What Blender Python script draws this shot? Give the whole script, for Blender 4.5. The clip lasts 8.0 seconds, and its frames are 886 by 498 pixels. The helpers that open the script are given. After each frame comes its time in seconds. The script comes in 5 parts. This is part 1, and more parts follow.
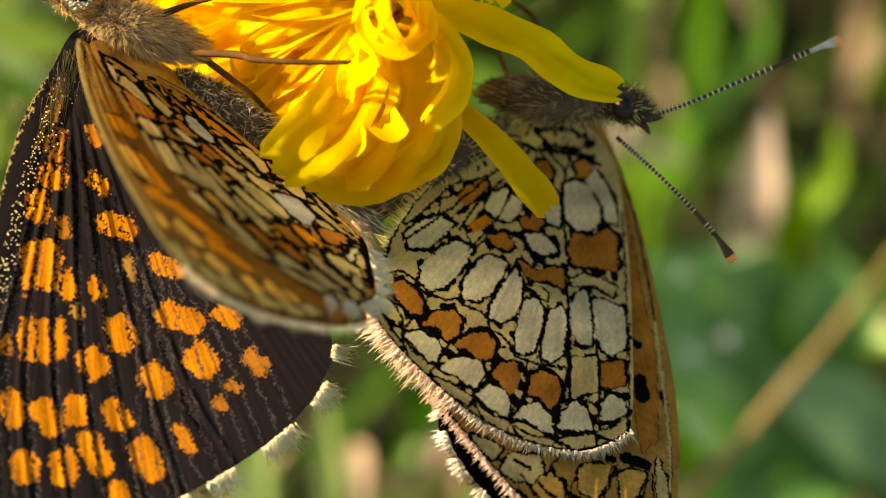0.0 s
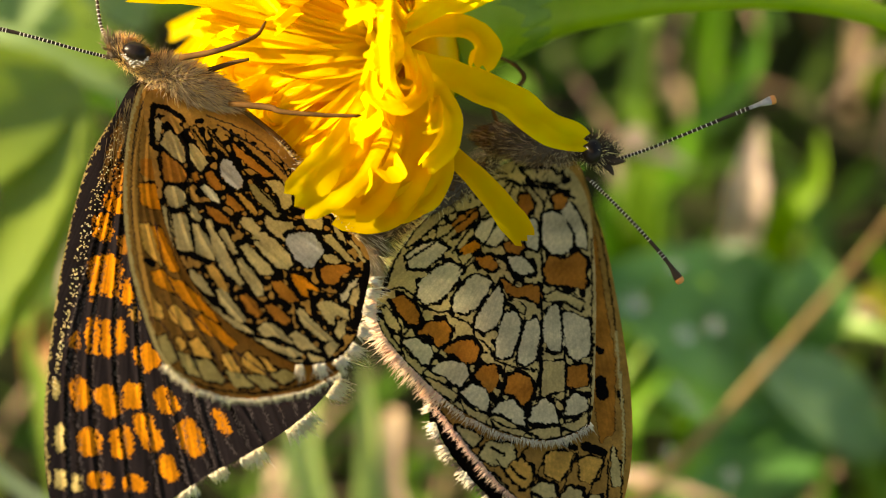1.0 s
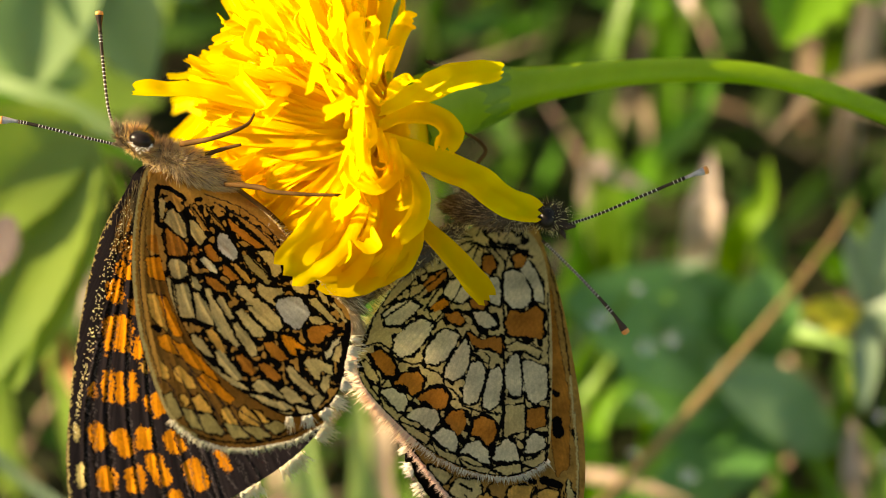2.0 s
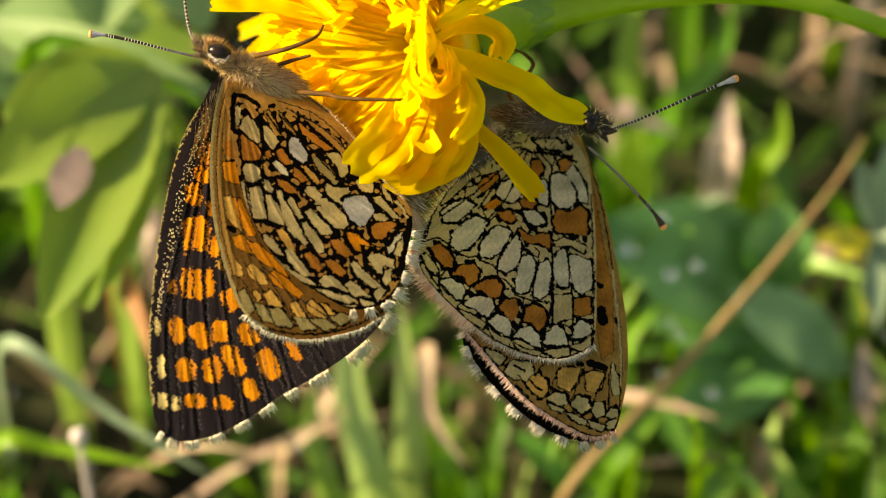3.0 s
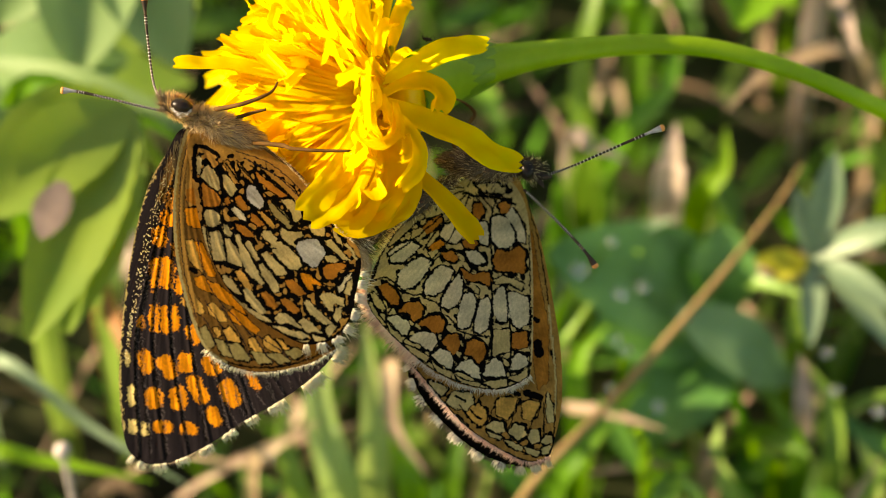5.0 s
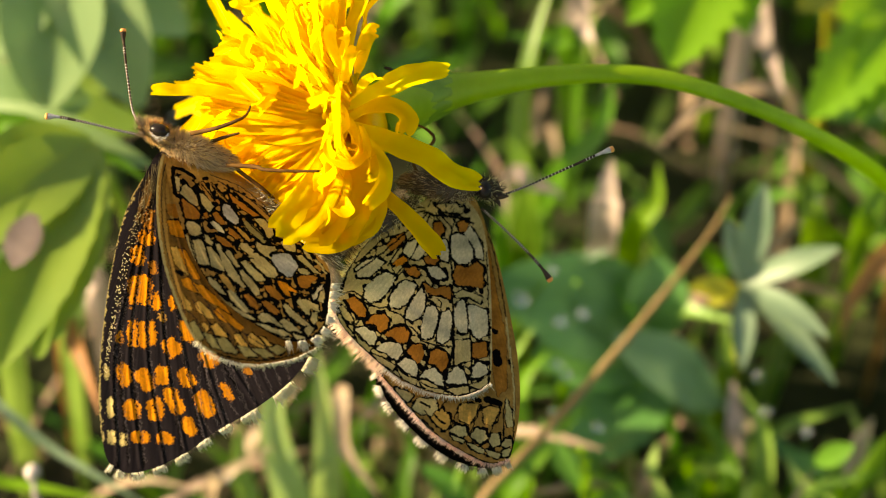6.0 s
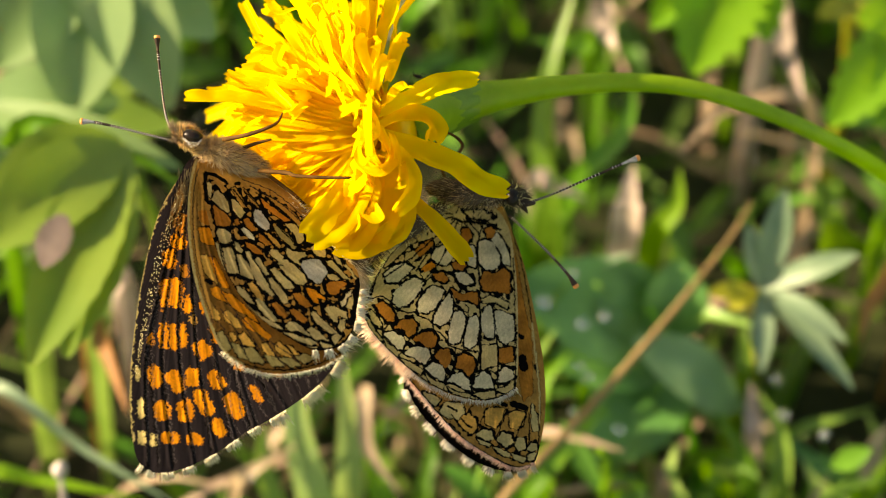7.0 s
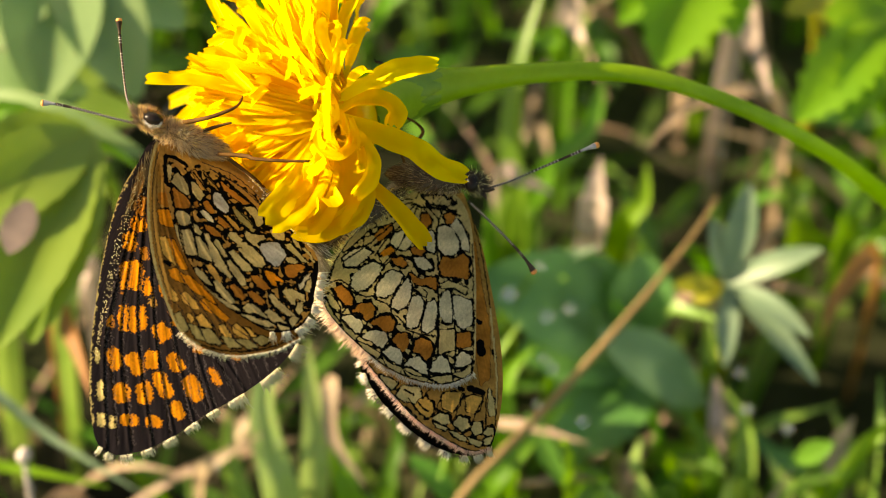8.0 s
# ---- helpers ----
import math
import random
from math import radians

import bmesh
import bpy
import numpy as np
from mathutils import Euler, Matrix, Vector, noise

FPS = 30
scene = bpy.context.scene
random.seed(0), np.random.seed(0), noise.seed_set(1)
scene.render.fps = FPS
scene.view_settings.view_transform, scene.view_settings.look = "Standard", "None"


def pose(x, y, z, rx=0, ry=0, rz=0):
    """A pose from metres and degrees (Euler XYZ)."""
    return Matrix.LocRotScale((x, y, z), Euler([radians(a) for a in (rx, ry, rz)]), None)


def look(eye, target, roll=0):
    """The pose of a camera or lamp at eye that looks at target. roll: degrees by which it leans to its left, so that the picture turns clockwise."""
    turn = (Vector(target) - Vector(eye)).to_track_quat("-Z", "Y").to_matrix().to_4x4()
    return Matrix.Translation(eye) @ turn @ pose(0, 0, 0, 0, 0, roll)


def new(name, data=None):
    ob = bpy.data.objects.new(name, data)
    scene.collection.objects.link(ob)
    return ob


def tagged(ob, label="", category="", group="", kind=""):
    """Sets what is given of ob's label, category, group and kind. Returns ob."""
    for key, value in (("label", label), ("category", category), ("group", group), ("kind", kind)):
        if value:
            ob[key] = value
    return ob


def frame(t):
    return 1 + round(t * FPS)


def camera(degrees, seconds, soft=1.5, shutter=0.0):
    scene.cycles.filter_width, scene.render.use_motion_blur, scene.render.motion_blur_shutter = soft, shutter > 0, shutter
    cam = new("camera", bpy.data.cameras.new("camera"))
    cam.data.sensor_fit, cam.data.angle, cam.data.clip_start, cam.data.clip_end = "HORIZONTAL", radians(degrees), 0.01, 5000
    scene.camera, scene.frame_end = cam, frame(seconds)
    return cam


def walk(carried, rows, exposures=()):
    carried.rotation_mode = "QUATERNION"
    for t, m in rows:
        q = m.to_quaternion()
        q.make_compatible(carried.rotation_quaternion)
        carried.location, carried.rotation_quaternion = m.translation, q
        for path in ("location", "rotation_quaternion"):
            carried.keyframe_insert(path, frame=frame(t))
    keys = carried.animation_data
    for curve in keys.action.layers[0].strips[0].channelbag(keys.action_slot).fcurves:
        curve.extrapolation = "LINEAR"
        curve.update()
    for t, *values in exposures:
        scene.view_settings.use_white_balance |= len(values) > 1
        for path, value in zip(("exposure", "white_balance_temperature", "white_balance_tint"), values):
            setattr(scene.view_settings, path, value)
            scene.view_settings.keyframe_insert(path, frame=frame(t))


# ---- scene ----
# All lengths below are drawn in millimetres and turned into metres here.
MM = 0.001
HEIGHT = 0.068          # the flower head hangs this high over the soil
LEAN = 60.0             # the camera looks down at the meadow by this angle

EXPOSURE, KELVIN = 1.30, 9700
cam = camera(13.75, 8.0, soft=0.5)
cam.data.dof.use_dof = True
cam.data.dof.focus_distance, cam.data.dof.aperture_fstop = 0.22, 31.0
walk(cam, [
    (0, pose(-0.006212, -0.079201, 0.185035, 33.538, -1.863, -0.870)),
    (0.2, pose(-0.003049, -0.084149, 0.193965, 33.080, -1.838, 0.023)),
    (0.5, pose(-0.004683, -0.086451, 0.202834, 32.441, -1.549, -0.488)),
    (0.8, pose(-0.001843, -0.088905, 0.207591, 32.288, -0.728, 0.014)),
    (1, pose(-0.000666, -0.089940, 0.212171, 31.820, -0.600, 1.136)),
    (1.2, pose(-0.000355, -0.089112, 0.217438, 31.247, -0.219, 0.040)),
    (2.3, pose(0.002804, -0.097508, 0.238286, 29.937, 0.494, 0.814)),
    (2.5, pose(0.002929, -0.099572, 0.237661, 30.269, 0.635, 0.866)),
    (2.7, pose(-0.000598, -0.101242, 0.237998, 30.389, -0.028, 0.653)),
    (3, pose(-0.002376, -0.111198, 0.245701, 31.255, 0.040, 0.017)),
    (3.2, pose(0.000207, -0.109847, 0.250020, 30.807, 0.227, 0.439)),
    (3.5, pose(0.000009, -0.108067, 0.255229, 29.993, 0.002, 0.001)),
    (3.8, pose(0.000900, -0.110647, 0.253622, 30.625, -0.147, 0.402)),
    (4, pose(0.001311, -0.114220, 0.262204, 30.350, 0.211, -0.059)),
    (4.2, pose(0.003002, -0.113492, 0.262039, 30.294, 0.682, 0.193)),
    (5.3, pose(0.003002, -0.116757, 0.264132, 30.499, 0.416, 0.064)),
    (5.5, pose(-0.002256, -0.119975, 0.267105, 31.047, -0.365, -0.963)),
    (5.7, pose(0.000114, -0.122434, 0.269442, 31.409, -0.504, -0.365)),
    (6, pose(-0.002913, -0.126732, 0.271349, 32.063, -0.890, -1.287)),
    (6.3, pose(0.010793, -0.122087, 0.278427, 30.445, 0.590, 1.135)),
    (6.5, pose(-0.001425, -0.133325, 0.271021, 33.126, -0.765, -1.105)),
    (6.8, pose(0.008833, -0.125941, 0.277772, 31.136, 0.475, 1.469)),
    (7, pose(-0.004815, -0.127219, 0.274961, 31.800, -1.136, -0.883)),
    (7.2, pose(-0.006012, -0.131131, 0.272964, 32.723, -1.741, -0.422)),
    (7.5, pose(-0.002540, -0.126855, 0.275746, 31.548, -1.212, -0.716)),
    (7.7, pose(-0.001411, -0.130513, 0.273538, 32.232, -1.524, -0.075)),
    (8, pose(-0.001697, -0.130187, 0.274466, 32.206, -1.325, -0.409)),
], [(0, EXPOSURE, KELVIN, 10), (8, EXPOSURE, KELVIN, 10)])

# ---- light ----
sun_way = Vector((-0.88, 0.1435, 0.3715)).normalized()      # towards the sun
world = bpy.data.worlds.new("sky")
scene.world = world
world.use_nodes = True
wn = world.node_tree
sky = wn.nodes.new("ShaderNodeTexSky")
sky.sky_type = "NISHITA"
sky.sun_disc = False
sky.sun_elevation = math.asin(sun_way.z)
sky.sun_rotation = math.atan2(sun_way.x, sun_way.y)
wn.links.new(sky.outputs[0], wn.nodes["Background"].inputs[0])
wn.nodes["Background"].inputs[1].default_value = 0.11
sun = new("sun", bpy.data.lights.new("sun", "SUN"))
sun.data.energy, sun.data.angle, sun.data.color = 5.2, radians(0.6), (1.0, 0.93, 0.82)
sun.matrix_world = look(sun_way * 3, (0, 0, 0))

# The subject's own frame: x across, y up the picture, w towards the camera.
TH = radians(LEAN)
FRAME = Matrix(((1, 0, 0, 0), (0, math.sin(TH), -math.cos(TH), 0), (0, math.cos(TH), math.sin(TH), HEIGHT), (0, 0, 0, 1)))
REACH, LENS = 216.2, 6500.0


def at(a, b, w=0.0):
    """A place on the plan, drawn 30 units to the millimetre, origin at its upper left corner, w millimetres proud of the sheet."""
    k = (REACH - w) / LENS
    return Vector(((a - 784) * k, (441 - b) * k, w)) * MM


def world_at(a, b, w=0.0):
    """A place in the meadow behind, in the world's metres."""
    return FRAME @ at(a, b, w * 1.17)


# ---- materials ----
def material(name):
    m = bpy.data.materials.new(name)
    m.use_nodes = True
    return m, m.node_tree.nodes, m.node_tree.links


def ramp_noise(nodes, links, scale, lo, hi, detail=4.0, spread=(0.3, 0.7), coords=None):
    n = nodes.new("ShaderNodeTexNoise")
    n.inputs["Scale"].default_value, n.inputs["Detail"].default_value = scale, detail
    if coords is not None:
        links.new(coords, n.inputs["Vector"])
    r = nodes.new("ShaderNodeValToRGB")
    r.color_ramp.elements[0].position, r.color_ramp.elements[1].position = spread
    r.color_ramp.elements[0].color, r.color_ramp.elements[1].color = (*lo, 1), (*hi, 1)
    links.new(n.outputs["Fac"], r.inputs[0])
    return r.outputs[0], n.outputs["Fac"]


def bump(nodes, links, height, strength, distance, bsdf):
    b = nodes.new("ShaderNodeBump")
    b.inputs["Strength"].default_value, b.inputs["Distance"].default_value = strength, distance
    links.new(height, b.inputs["Height"])
    links.new(b.outputs[0], bsdf.inputs["Normal"])
    return b


def thin_material(name, lo, hi, scale, clear=0.35, rough=0.5, fine=3000.0, tint=None, vary=0.0, spec=0.5):
    """A leaf-like sheet: light passes through part of it. lo, hi: its two colours."""
    m, nodes, links = material(name)
    bsdf, out = nodes["Principled BSDF"], nodes["Material Output"]
    tc = nodes.new("ShaderNodeTexCoord")
    colour, fac = ramp_noise(nodes, links, scale, lo, hi, coords=tc.outputs["Object"])
    if vary:
        info, hue = nodes.new("ShaderNodeObjectInfo"), nodes.new("ShaderNodeHueSaturation")
        geo = nodes.new("ShaderNodeNewGeometry")
        add = nodes.new("ShaderNodeMath")
        links.new(info.outputs["Random"], add.inputs[0])
        links.new(geo.outputs["Random Per Island"], add.inputs[1])
        for socket, mid, k in (("Hue", 0.5, 0.05 * vary), ("Value", 1.0, 0.5 * vary)):
            mul = nodes.new("ShaderNodeMath")
            mul.operation = "MULTIPLY_ADD"
            mul.inputs[1].default_value, mul.inputs[2].default_value = k, mid - k
            links.new(add.outputs[0], mul.inputs[0])
            links.new(mul.outputs[0], hue.inputs[socket])
        links.new(colour, hue.inputs["Color"])
        colour = hue.outputs[0]
    links.new(colour, bsdf.inputs["Base Color"])
    bsdf.inputs["Roughness"].default_value = rough
    bsdf.inputs["Specular IOR Level"].default_value = spec
    tr, mix = nodes.new("ShaderNodeBsdfTranslucent"), nodes.new("ShaderNodeMixShader")
    if tint:
        mul = nodes.new("ShaderNodeMix")
        mul.data_type, mul.blend_type = "RGBA", "MULTIPLY"
        mul.inputs["Factor"].default_value = 1.0
        links.new(colour, mul.inputs["A"])
        mul.inputs["B"].default_value = (*tint, 1)
        links.new(mul.outputs["Result"], tr.inputs["Color"])
    else:
        links.new(colour, tr.inputs["Color"])
    mix.inputs[0].default_value = clear
    links.new(bsdf.outputs[0], mix.inputs[1])
    links.new(tr.outputs[0], mix.inputs[2])
    links.new(mix.outputs[0], out.inputs["Surface"])
    grain = nodes.new("ShaderNodeTexNoise")
    grain.inputs["Scale"].default_value = fine
    links.new(tc.outputs["Object"], grain.inputs["Vector"])
    bump(nodes, links, grain.outputs["Fac"], 0.35, 0.00006, bsdf)
    return m


def solid_material(name, lo, hi, scale, rough=0.6, fine=4000.0, strength=0.4, spec=0.5, coat=0.0):
    m, nodes, links = material(name)
    bsdf = nodes["Principled BSDF"]
    tc = nodes.new("ShaderNodeTexCoord")
    colour, fac = ramp_noise(nodes, links, scale, lo, hi, coords=tc.outputs["Object"])
    links.new(colour, bsdf.inputs["Base Color"])
    bsdf.inputs["Roughness"].default_value = rough
    bsdf.inputs["Specular IOR Level"].default_value = spec
    bsdf.inputs["Coat Weight"].default_value = coat
    grain = nodes.new("ShaderNodeTexNoise")
    grain.inputs["Scale"].default_value = fine
    links.new(tc.outputs["Object"], grain.inputs["Vector"])
    bump(nodes, links, grain.outputs["Fac"], strength, 0.00005, bsdf)
    return m


def wing_material(name, clear):
    """Scale-covered membrane: the pattern is in the mesh's own colours, the scales are fine grain and relief."""
    m, nodes, links = material(name)
    bsdf, out = nodes["Principled BSDF"], nodes["Material Output"]
    tc, pat = nodes.new("ShaderNodeTexCoord"), nodes.new("ShaderNodeVertexColor")
    pat.layer_name = "pattern"
    grain = nodes.new("ShaderNodeTexVoronoi")
    grain.inputs["Scale"].default_value = 9000.0
    soft = nodes.new("ShaderNodeTexNoise")
    soft.inputs["Scale"].default_value, soft.inputs["Detail"].default_value = 900.0, 5.0
    for n in (grain, soft):
        links.new(tc.outputs["Object"], n.inputs["Vector"])
    wear = nodes.new("ShaderNodeMath")
    wear.operation = "MULTIPLY_ADD"
    wear.inputs[1].default_value, wear.inputs[2].default_value = 0.4, 0.78
    links.new(soft.outputs["Fac"], wear.inputs[0])
    speck = nodes.new("ShaderNodeMath")
    speck.operation = "MULTIPLY_ADD"
    speck.inputs[1].default_value, speck.inputs[2].default_value = -0.25, 1.1
    links.new(grain.outputs["Distance"], speck.inputs[0])
    both = nodes.new("ShaderNodeMath")
    both.operation = "MULTIPLY"
    links.new(wear.outputs[0], both.inputs[0])
    links.new(speck.outputs[0], both.inputs[1])
    mul = nodes.new("ShaderNodeVectorMath")
    mul.operation = "SCALE"
    links.new(pat.outputs["Color"], mul.inputs[0])
    links.new(both.outputs[0], mul.inputs["Scale"])
    links.new(mul.outputs[0], bsdf.inputs["Base Color"])
    bsdf.inputs["Roughness"].default_value = 0.7
    bsdf.inputs["Specular IOR Level"].default_value = 0.03
    tr, mix = nodes.new("ShaderNodeBsdfTranslucent"), nodes.new("ShaderNodeMixShader")
    links.new(mul.outputs[0], tr.inputs["Color"])
    mix.inputs[0].default_value = clear
    links.new(bsdf.outputs[0], mix.inputs[1])
    links.new(tr.outputs[0], mix.inputs[2])
    links.new(mix.outputs[0], out.inputs["Surface"])
    bump(nodes, links, grain.outputs["Distance"], 0.2, 0.00003, bsdf)
    return m


WING = wing_material("wing_scales", 0.44)
FUR = thin_material("fur_hair", (0.88, 0.71, 0.43), (0.97, 0.87, 0.63), 700, 0.65, 0.55, vary=1.0)
FUR_GOLD = thin_material("golden_hair", (0.85, 0.58, 0.26), (0.96, 0.78, 0.46), 700, 0.65, 0.55, vary=1.0)
FUR_DARK = thin_material("dark_fur_hair", (0.07, 0.05, 0.03), (0.30, 0.2, 0.11), 700, 0.35, 0.5, vary=1.0)
FRINGE = thin_material("fringe_hair", (0.88, 0.79, 0.62), (0.97, 0.92, 0.80), 900, 0.5, 0.5, vary=0.7)
FRINGE_PINK = thin_material("pink_fringe_hair", (0.80, 0.50, 0.38), (0.94, 0.78, 0.66), 900, 0.5, 0.5, vary=0.7)
FRINGE_DARK = thin_material("dark_fringe_hair", (0.05, 0.035, 0.03), (0.16, 0.11, 0.08), 900, 0.2, 0.5, vary=0.7)
CHITIN = solid_material("dark_chitin", (0.016, 0.011, 0.008), (0.06, 0.038, 0.022), 900, 0.6, spec=0.2)
BODY = solid_material("body_skin", (0.26, 0.19, 0.10), (0.50, 0.37, 0.20), 600, 0.7)
BODY_DARK = solid_material("dark_body_skin", (0.03, 0.022, 0.014), (0.12, 0.085, 0.055), 600, 0.7)
LEG = solid_material("leg_shell", (0.065, 0.03, 0.008), (0.14, 0.066, 0.017), 900, 0.75, spec=0.1)
EYE = solid_material("eye_shell", (0.008, 0.005, 0.004), (0.022, 0.014, 0.010), 1500, 0.35, spec=0.2)
WHITE_SCALE = solid_material("white_scales", (0.62, 0.58, 0.5), (0.8, 0.77, 0.7), 1500, 0.6)
CLUB_GREY = solid_material("pale_club_scales", (0.22, 0.2, 0.2), (0.5, 0.47, 0.45), 2500, 0.6)
CLUB_TIP = solid_material("orange_club_tip", (0.62, 0.20, 0.04), (0.85, 0.36, 0.10), 1500, 0.5)
PETAL = thin_material("petal", (0.95, 0.62, 0.003), (0.98, 0.80, 0.008), 350, 0.64, 0.6, 5000, tint=(1.0, 1.0, 0.4), vary=0.4, spec=0.25)
STIGMA = thin_material("stigma", (0.92, 0.58, 0.006), (0.97, 0.72, 0.012), 500, 0.5, 0.5)
STEM = thin_material("stem_skin", (0.28, 0.47, 0.02), (0.42, 0.62, 0.04), 300, 0.5, 0.4, 2500, spec=0.4)
SEPAL = thin_material("sepal", (0.13, 0.27, 0.015), (0.23, 0.40, 0.03), 500, 0.3, 0.5)


# ---- building tools ----
def thing(name, base, label, category, group=""):
    """An Empty on the subject's frame; the meshes under it are drawn on the plan and shifted to its base."""
    ob = tagged(new(name), label, category, group)
    ob.empty_display_size = 0.002
    ob.matrix_world = FRAME @ Matrix.Translation(base)
    ob["base"] = list(base)
    return ob


def part(name, bm, mat, parent, label="", smooth=True):
    """Links a bmesh as one mesh object under a thing or a part; the bmesh is drawn in the subject's frame."""
    top = parent
    while top.parent:
        top = top.parent
    if "base" in top.keys():
        bmesh.ops.translate(bm, verts=bm.verts, vec=-Vector(top["base"]))
    me = bpy.data.meshes.new(name)
    bm.to_mesh(me)
    bm.free()
    for p in me.polygons:
        p.use_smooth = smooth
    for x in (mat if isinstance(mat, (list, tuple)) else (mat,)):
        me.materials.append(x)
    ob = new(name, me)
    ob.parent = parent
    return tagged(ob, label)


def spline(points, n):
    """n places along a Catmull-Rom curve through the points."""
    p = np.array([list(q) for q in points], float)
    p = np.vstack([2 * p[0] - p[1], p, 2 * p[-1] - p[-2]])
    out = []
    m = len(p) - 3
    for t in np.linspace(0, m, n):
        i = min(int(t), m - 1)
        u = t - i
        a, b, c, d = p[i:i + 4]
        out.append(0.5 * (2 * b + (c - a) * u + (2 * a - 5 * b + 4 * c - d) * u * u + (3 * b - a - 3 * c + d) * u ** 3))
    return np.array(out)


def closed_spline(points, n):
    p = np.array(points, float)
    k = len(p)
    out = []
    for t in np.linspace(0, k, n, endpoint=False):
        i = int(t)
        u = t - i
        a, b, c, d = (p[(i + j - 1) % k] for j in range(4))
        out.append(0.5 * (2 * b + (c - a) * u + (2 * a - 5 * b + 4 * c - d) * u * u + (3 * b - a - 3 * c + d) * u ** 3))
    return np.array(out)


def tube(bm, line, radii, sides=8, squash=1.0, up=(0, 0, 1)):
    """A round rod along the line, with closed ends; radii at even steps along it."""
    line = [Vector(q) for q in line]
    n = len(line)
    rad = np.interp(np.linspace(0, 1, n), np.linspace(0, 1, len(radii)), radii)
    rings, up = [], Vector(up)
    for i, q in enumerate(line):
        way = (line[min(i + 1, n - 1)] - line[max(i - 1, 0)]).normalized()
        side = way.cross(up)
        side = side.normalized() if side.length > 1e-6 else Vector((1, 0, 0))
        over = side.cross(way)
        rings.append([bm.verts.new(q + (math.cos(a) * side + squash * math.sin(a) * over) * float(rad[i]))
                      for a in (2 * math.pi * j / sides for j in range(sides))])
    for r, s in zip(rings, rings[1:]):
        for j in range(sides):
            bm.faces.new((r[j], r[(j + 1) % sides], s[(j + 1) % sides], s[j]))
    bm.faces.new(rings[0][::-1])
    bm.faces.new(rings[-1])


def hair(bm, root, tip, width, sag=None):
    """One tapered hair with a three-sided foot."""
    root, tip = Vector(root), Vector(tip)
    way = (tip - root).normalized()
    side = way.orthogonal().normalized()
    over = way.cross(side)
    foot = [bm.verts.new(root + width * (math.cos(a) * side + math.sin(a) * over)) for a in (0, 2.09, 4.19)]
    if sag is None:
        end = bm.verts.new(tip)
        for j in range(3):
            bm.faces.new((foot[j], foot[(j + 1) % 3], end))
        return
    mid_at = (root + tip) / 2 + Vector(sag)
    mid = [bm.verts.new(mid_at + 0.7 * width * (math.cos(a) * side + math.sin(a) * over)) for a in (0, 2.09, 4.19)]
    end = bm.verts.new(tip)
    for j in range(3):
        k = (j + 1) % 3
        bm.faces.new((foot[j], foot[k], mid[k], mid[j]))
        bm.faces.new((mid[j], mid[k], end))


def ribbon(bm, line, widths, up, cup=0.25, twist=0.0, teeth=0, rows=None, rough=0.0, ridge=0.07):
    """A strap along the line: widths at even steps, cupped across, turned about itself by twist degrees; teeth cut its end."""
    rows = rows or len(line)
    line = spline(line, rows)
    wid = [float(x) for x in np.interp(np.linspace(0, 1, rows), np.linspace(0, 1, len(widths)), widths)]
    cols = 6 if teeth else 4
    up, grid = Vector(up), []
    for i in range(rows):
        q = Vector(line[i])
        way = Vector(line[min(i + 1, rows - 1)] - line[max(i - 1, 0)]).normalized()
        side = way.cross(up)
        side = side.normalized() if side.length > 1e-7 else way.orthogonal().normalized()
        over = side.cross(way)
        a = radians(twist) * i / (rows - 1)
        side, over = math.cos(a) * side + math.sin(a) * over, math.cos(a) * over - math.sin(a) * side
        row = []
        for j in range(cols + 1):
            s = 2 * j / cols - 1
            place = q + side * (s * wid[i] / 2) + over * (cup * wid[i] * (s * s - 0.5))
            place += over * (ridge * wid[i] * (j % 2))
            if rough:
                place += over * (rough * wid[i] * noise.noise(place * 900))
            if teeth and i == rows - 1:
                place += way * (wid[i] * (0.12 if j % 2 else -0.05))
            row.append(bm.verts.new(place))
        grid.append(row)
    for r, s in zip(grid, grid[1:]):
        for j in range(cols):
            bm.faces.new((r[j], r[j + 1], s[j + 1], s[j]))


def ellipsoid(bm, centre, axes, segments=16, rings=10, ruffle=0.0):
    """axes: three half-axis vectors."""
    made = bmesh.ops.create_uvsphere(bm, u_segments=segments, v_segments=rings, radius=1.0)
    a, b, c = (Vector(x) for x in axes)
    for v in made["verts"]:
        k = 1 + ruffle * noise.noise(v.co * 3)
        v.co = Vector(centre) + (a * v.co.x + b * v.co.y + c * v.co.z) * k


# ---- wings: a fine sheet that carries its pattern ----
# the eleventh colour is a pale cell with the sky's reflection painted in
CREAM, WHITE, ORANGE, RUST, BLACK, BROWN, TAN, UMBER, GREY, OLIVE, SKY_SHEEN, PEACH = range(12)
PAINT = np.array([(0.57, 0.42, 0.17), (0.68, 0.57, 0.34), (0.68, 0.225, 0.018), (0.47, 0.17, 0.025),
                  (0.0035, 0.0025, 0.002), (0.018, 0.0135, 0.016), (0.43, 0.215, 0.05), (0.20, 0.09, 0.02),
                  (0.095, 0.075, 0.08), (0.33, 0.245, 0.09), (0.48, 0.45, 0.39), (0.72, 0.37, 0.08)])


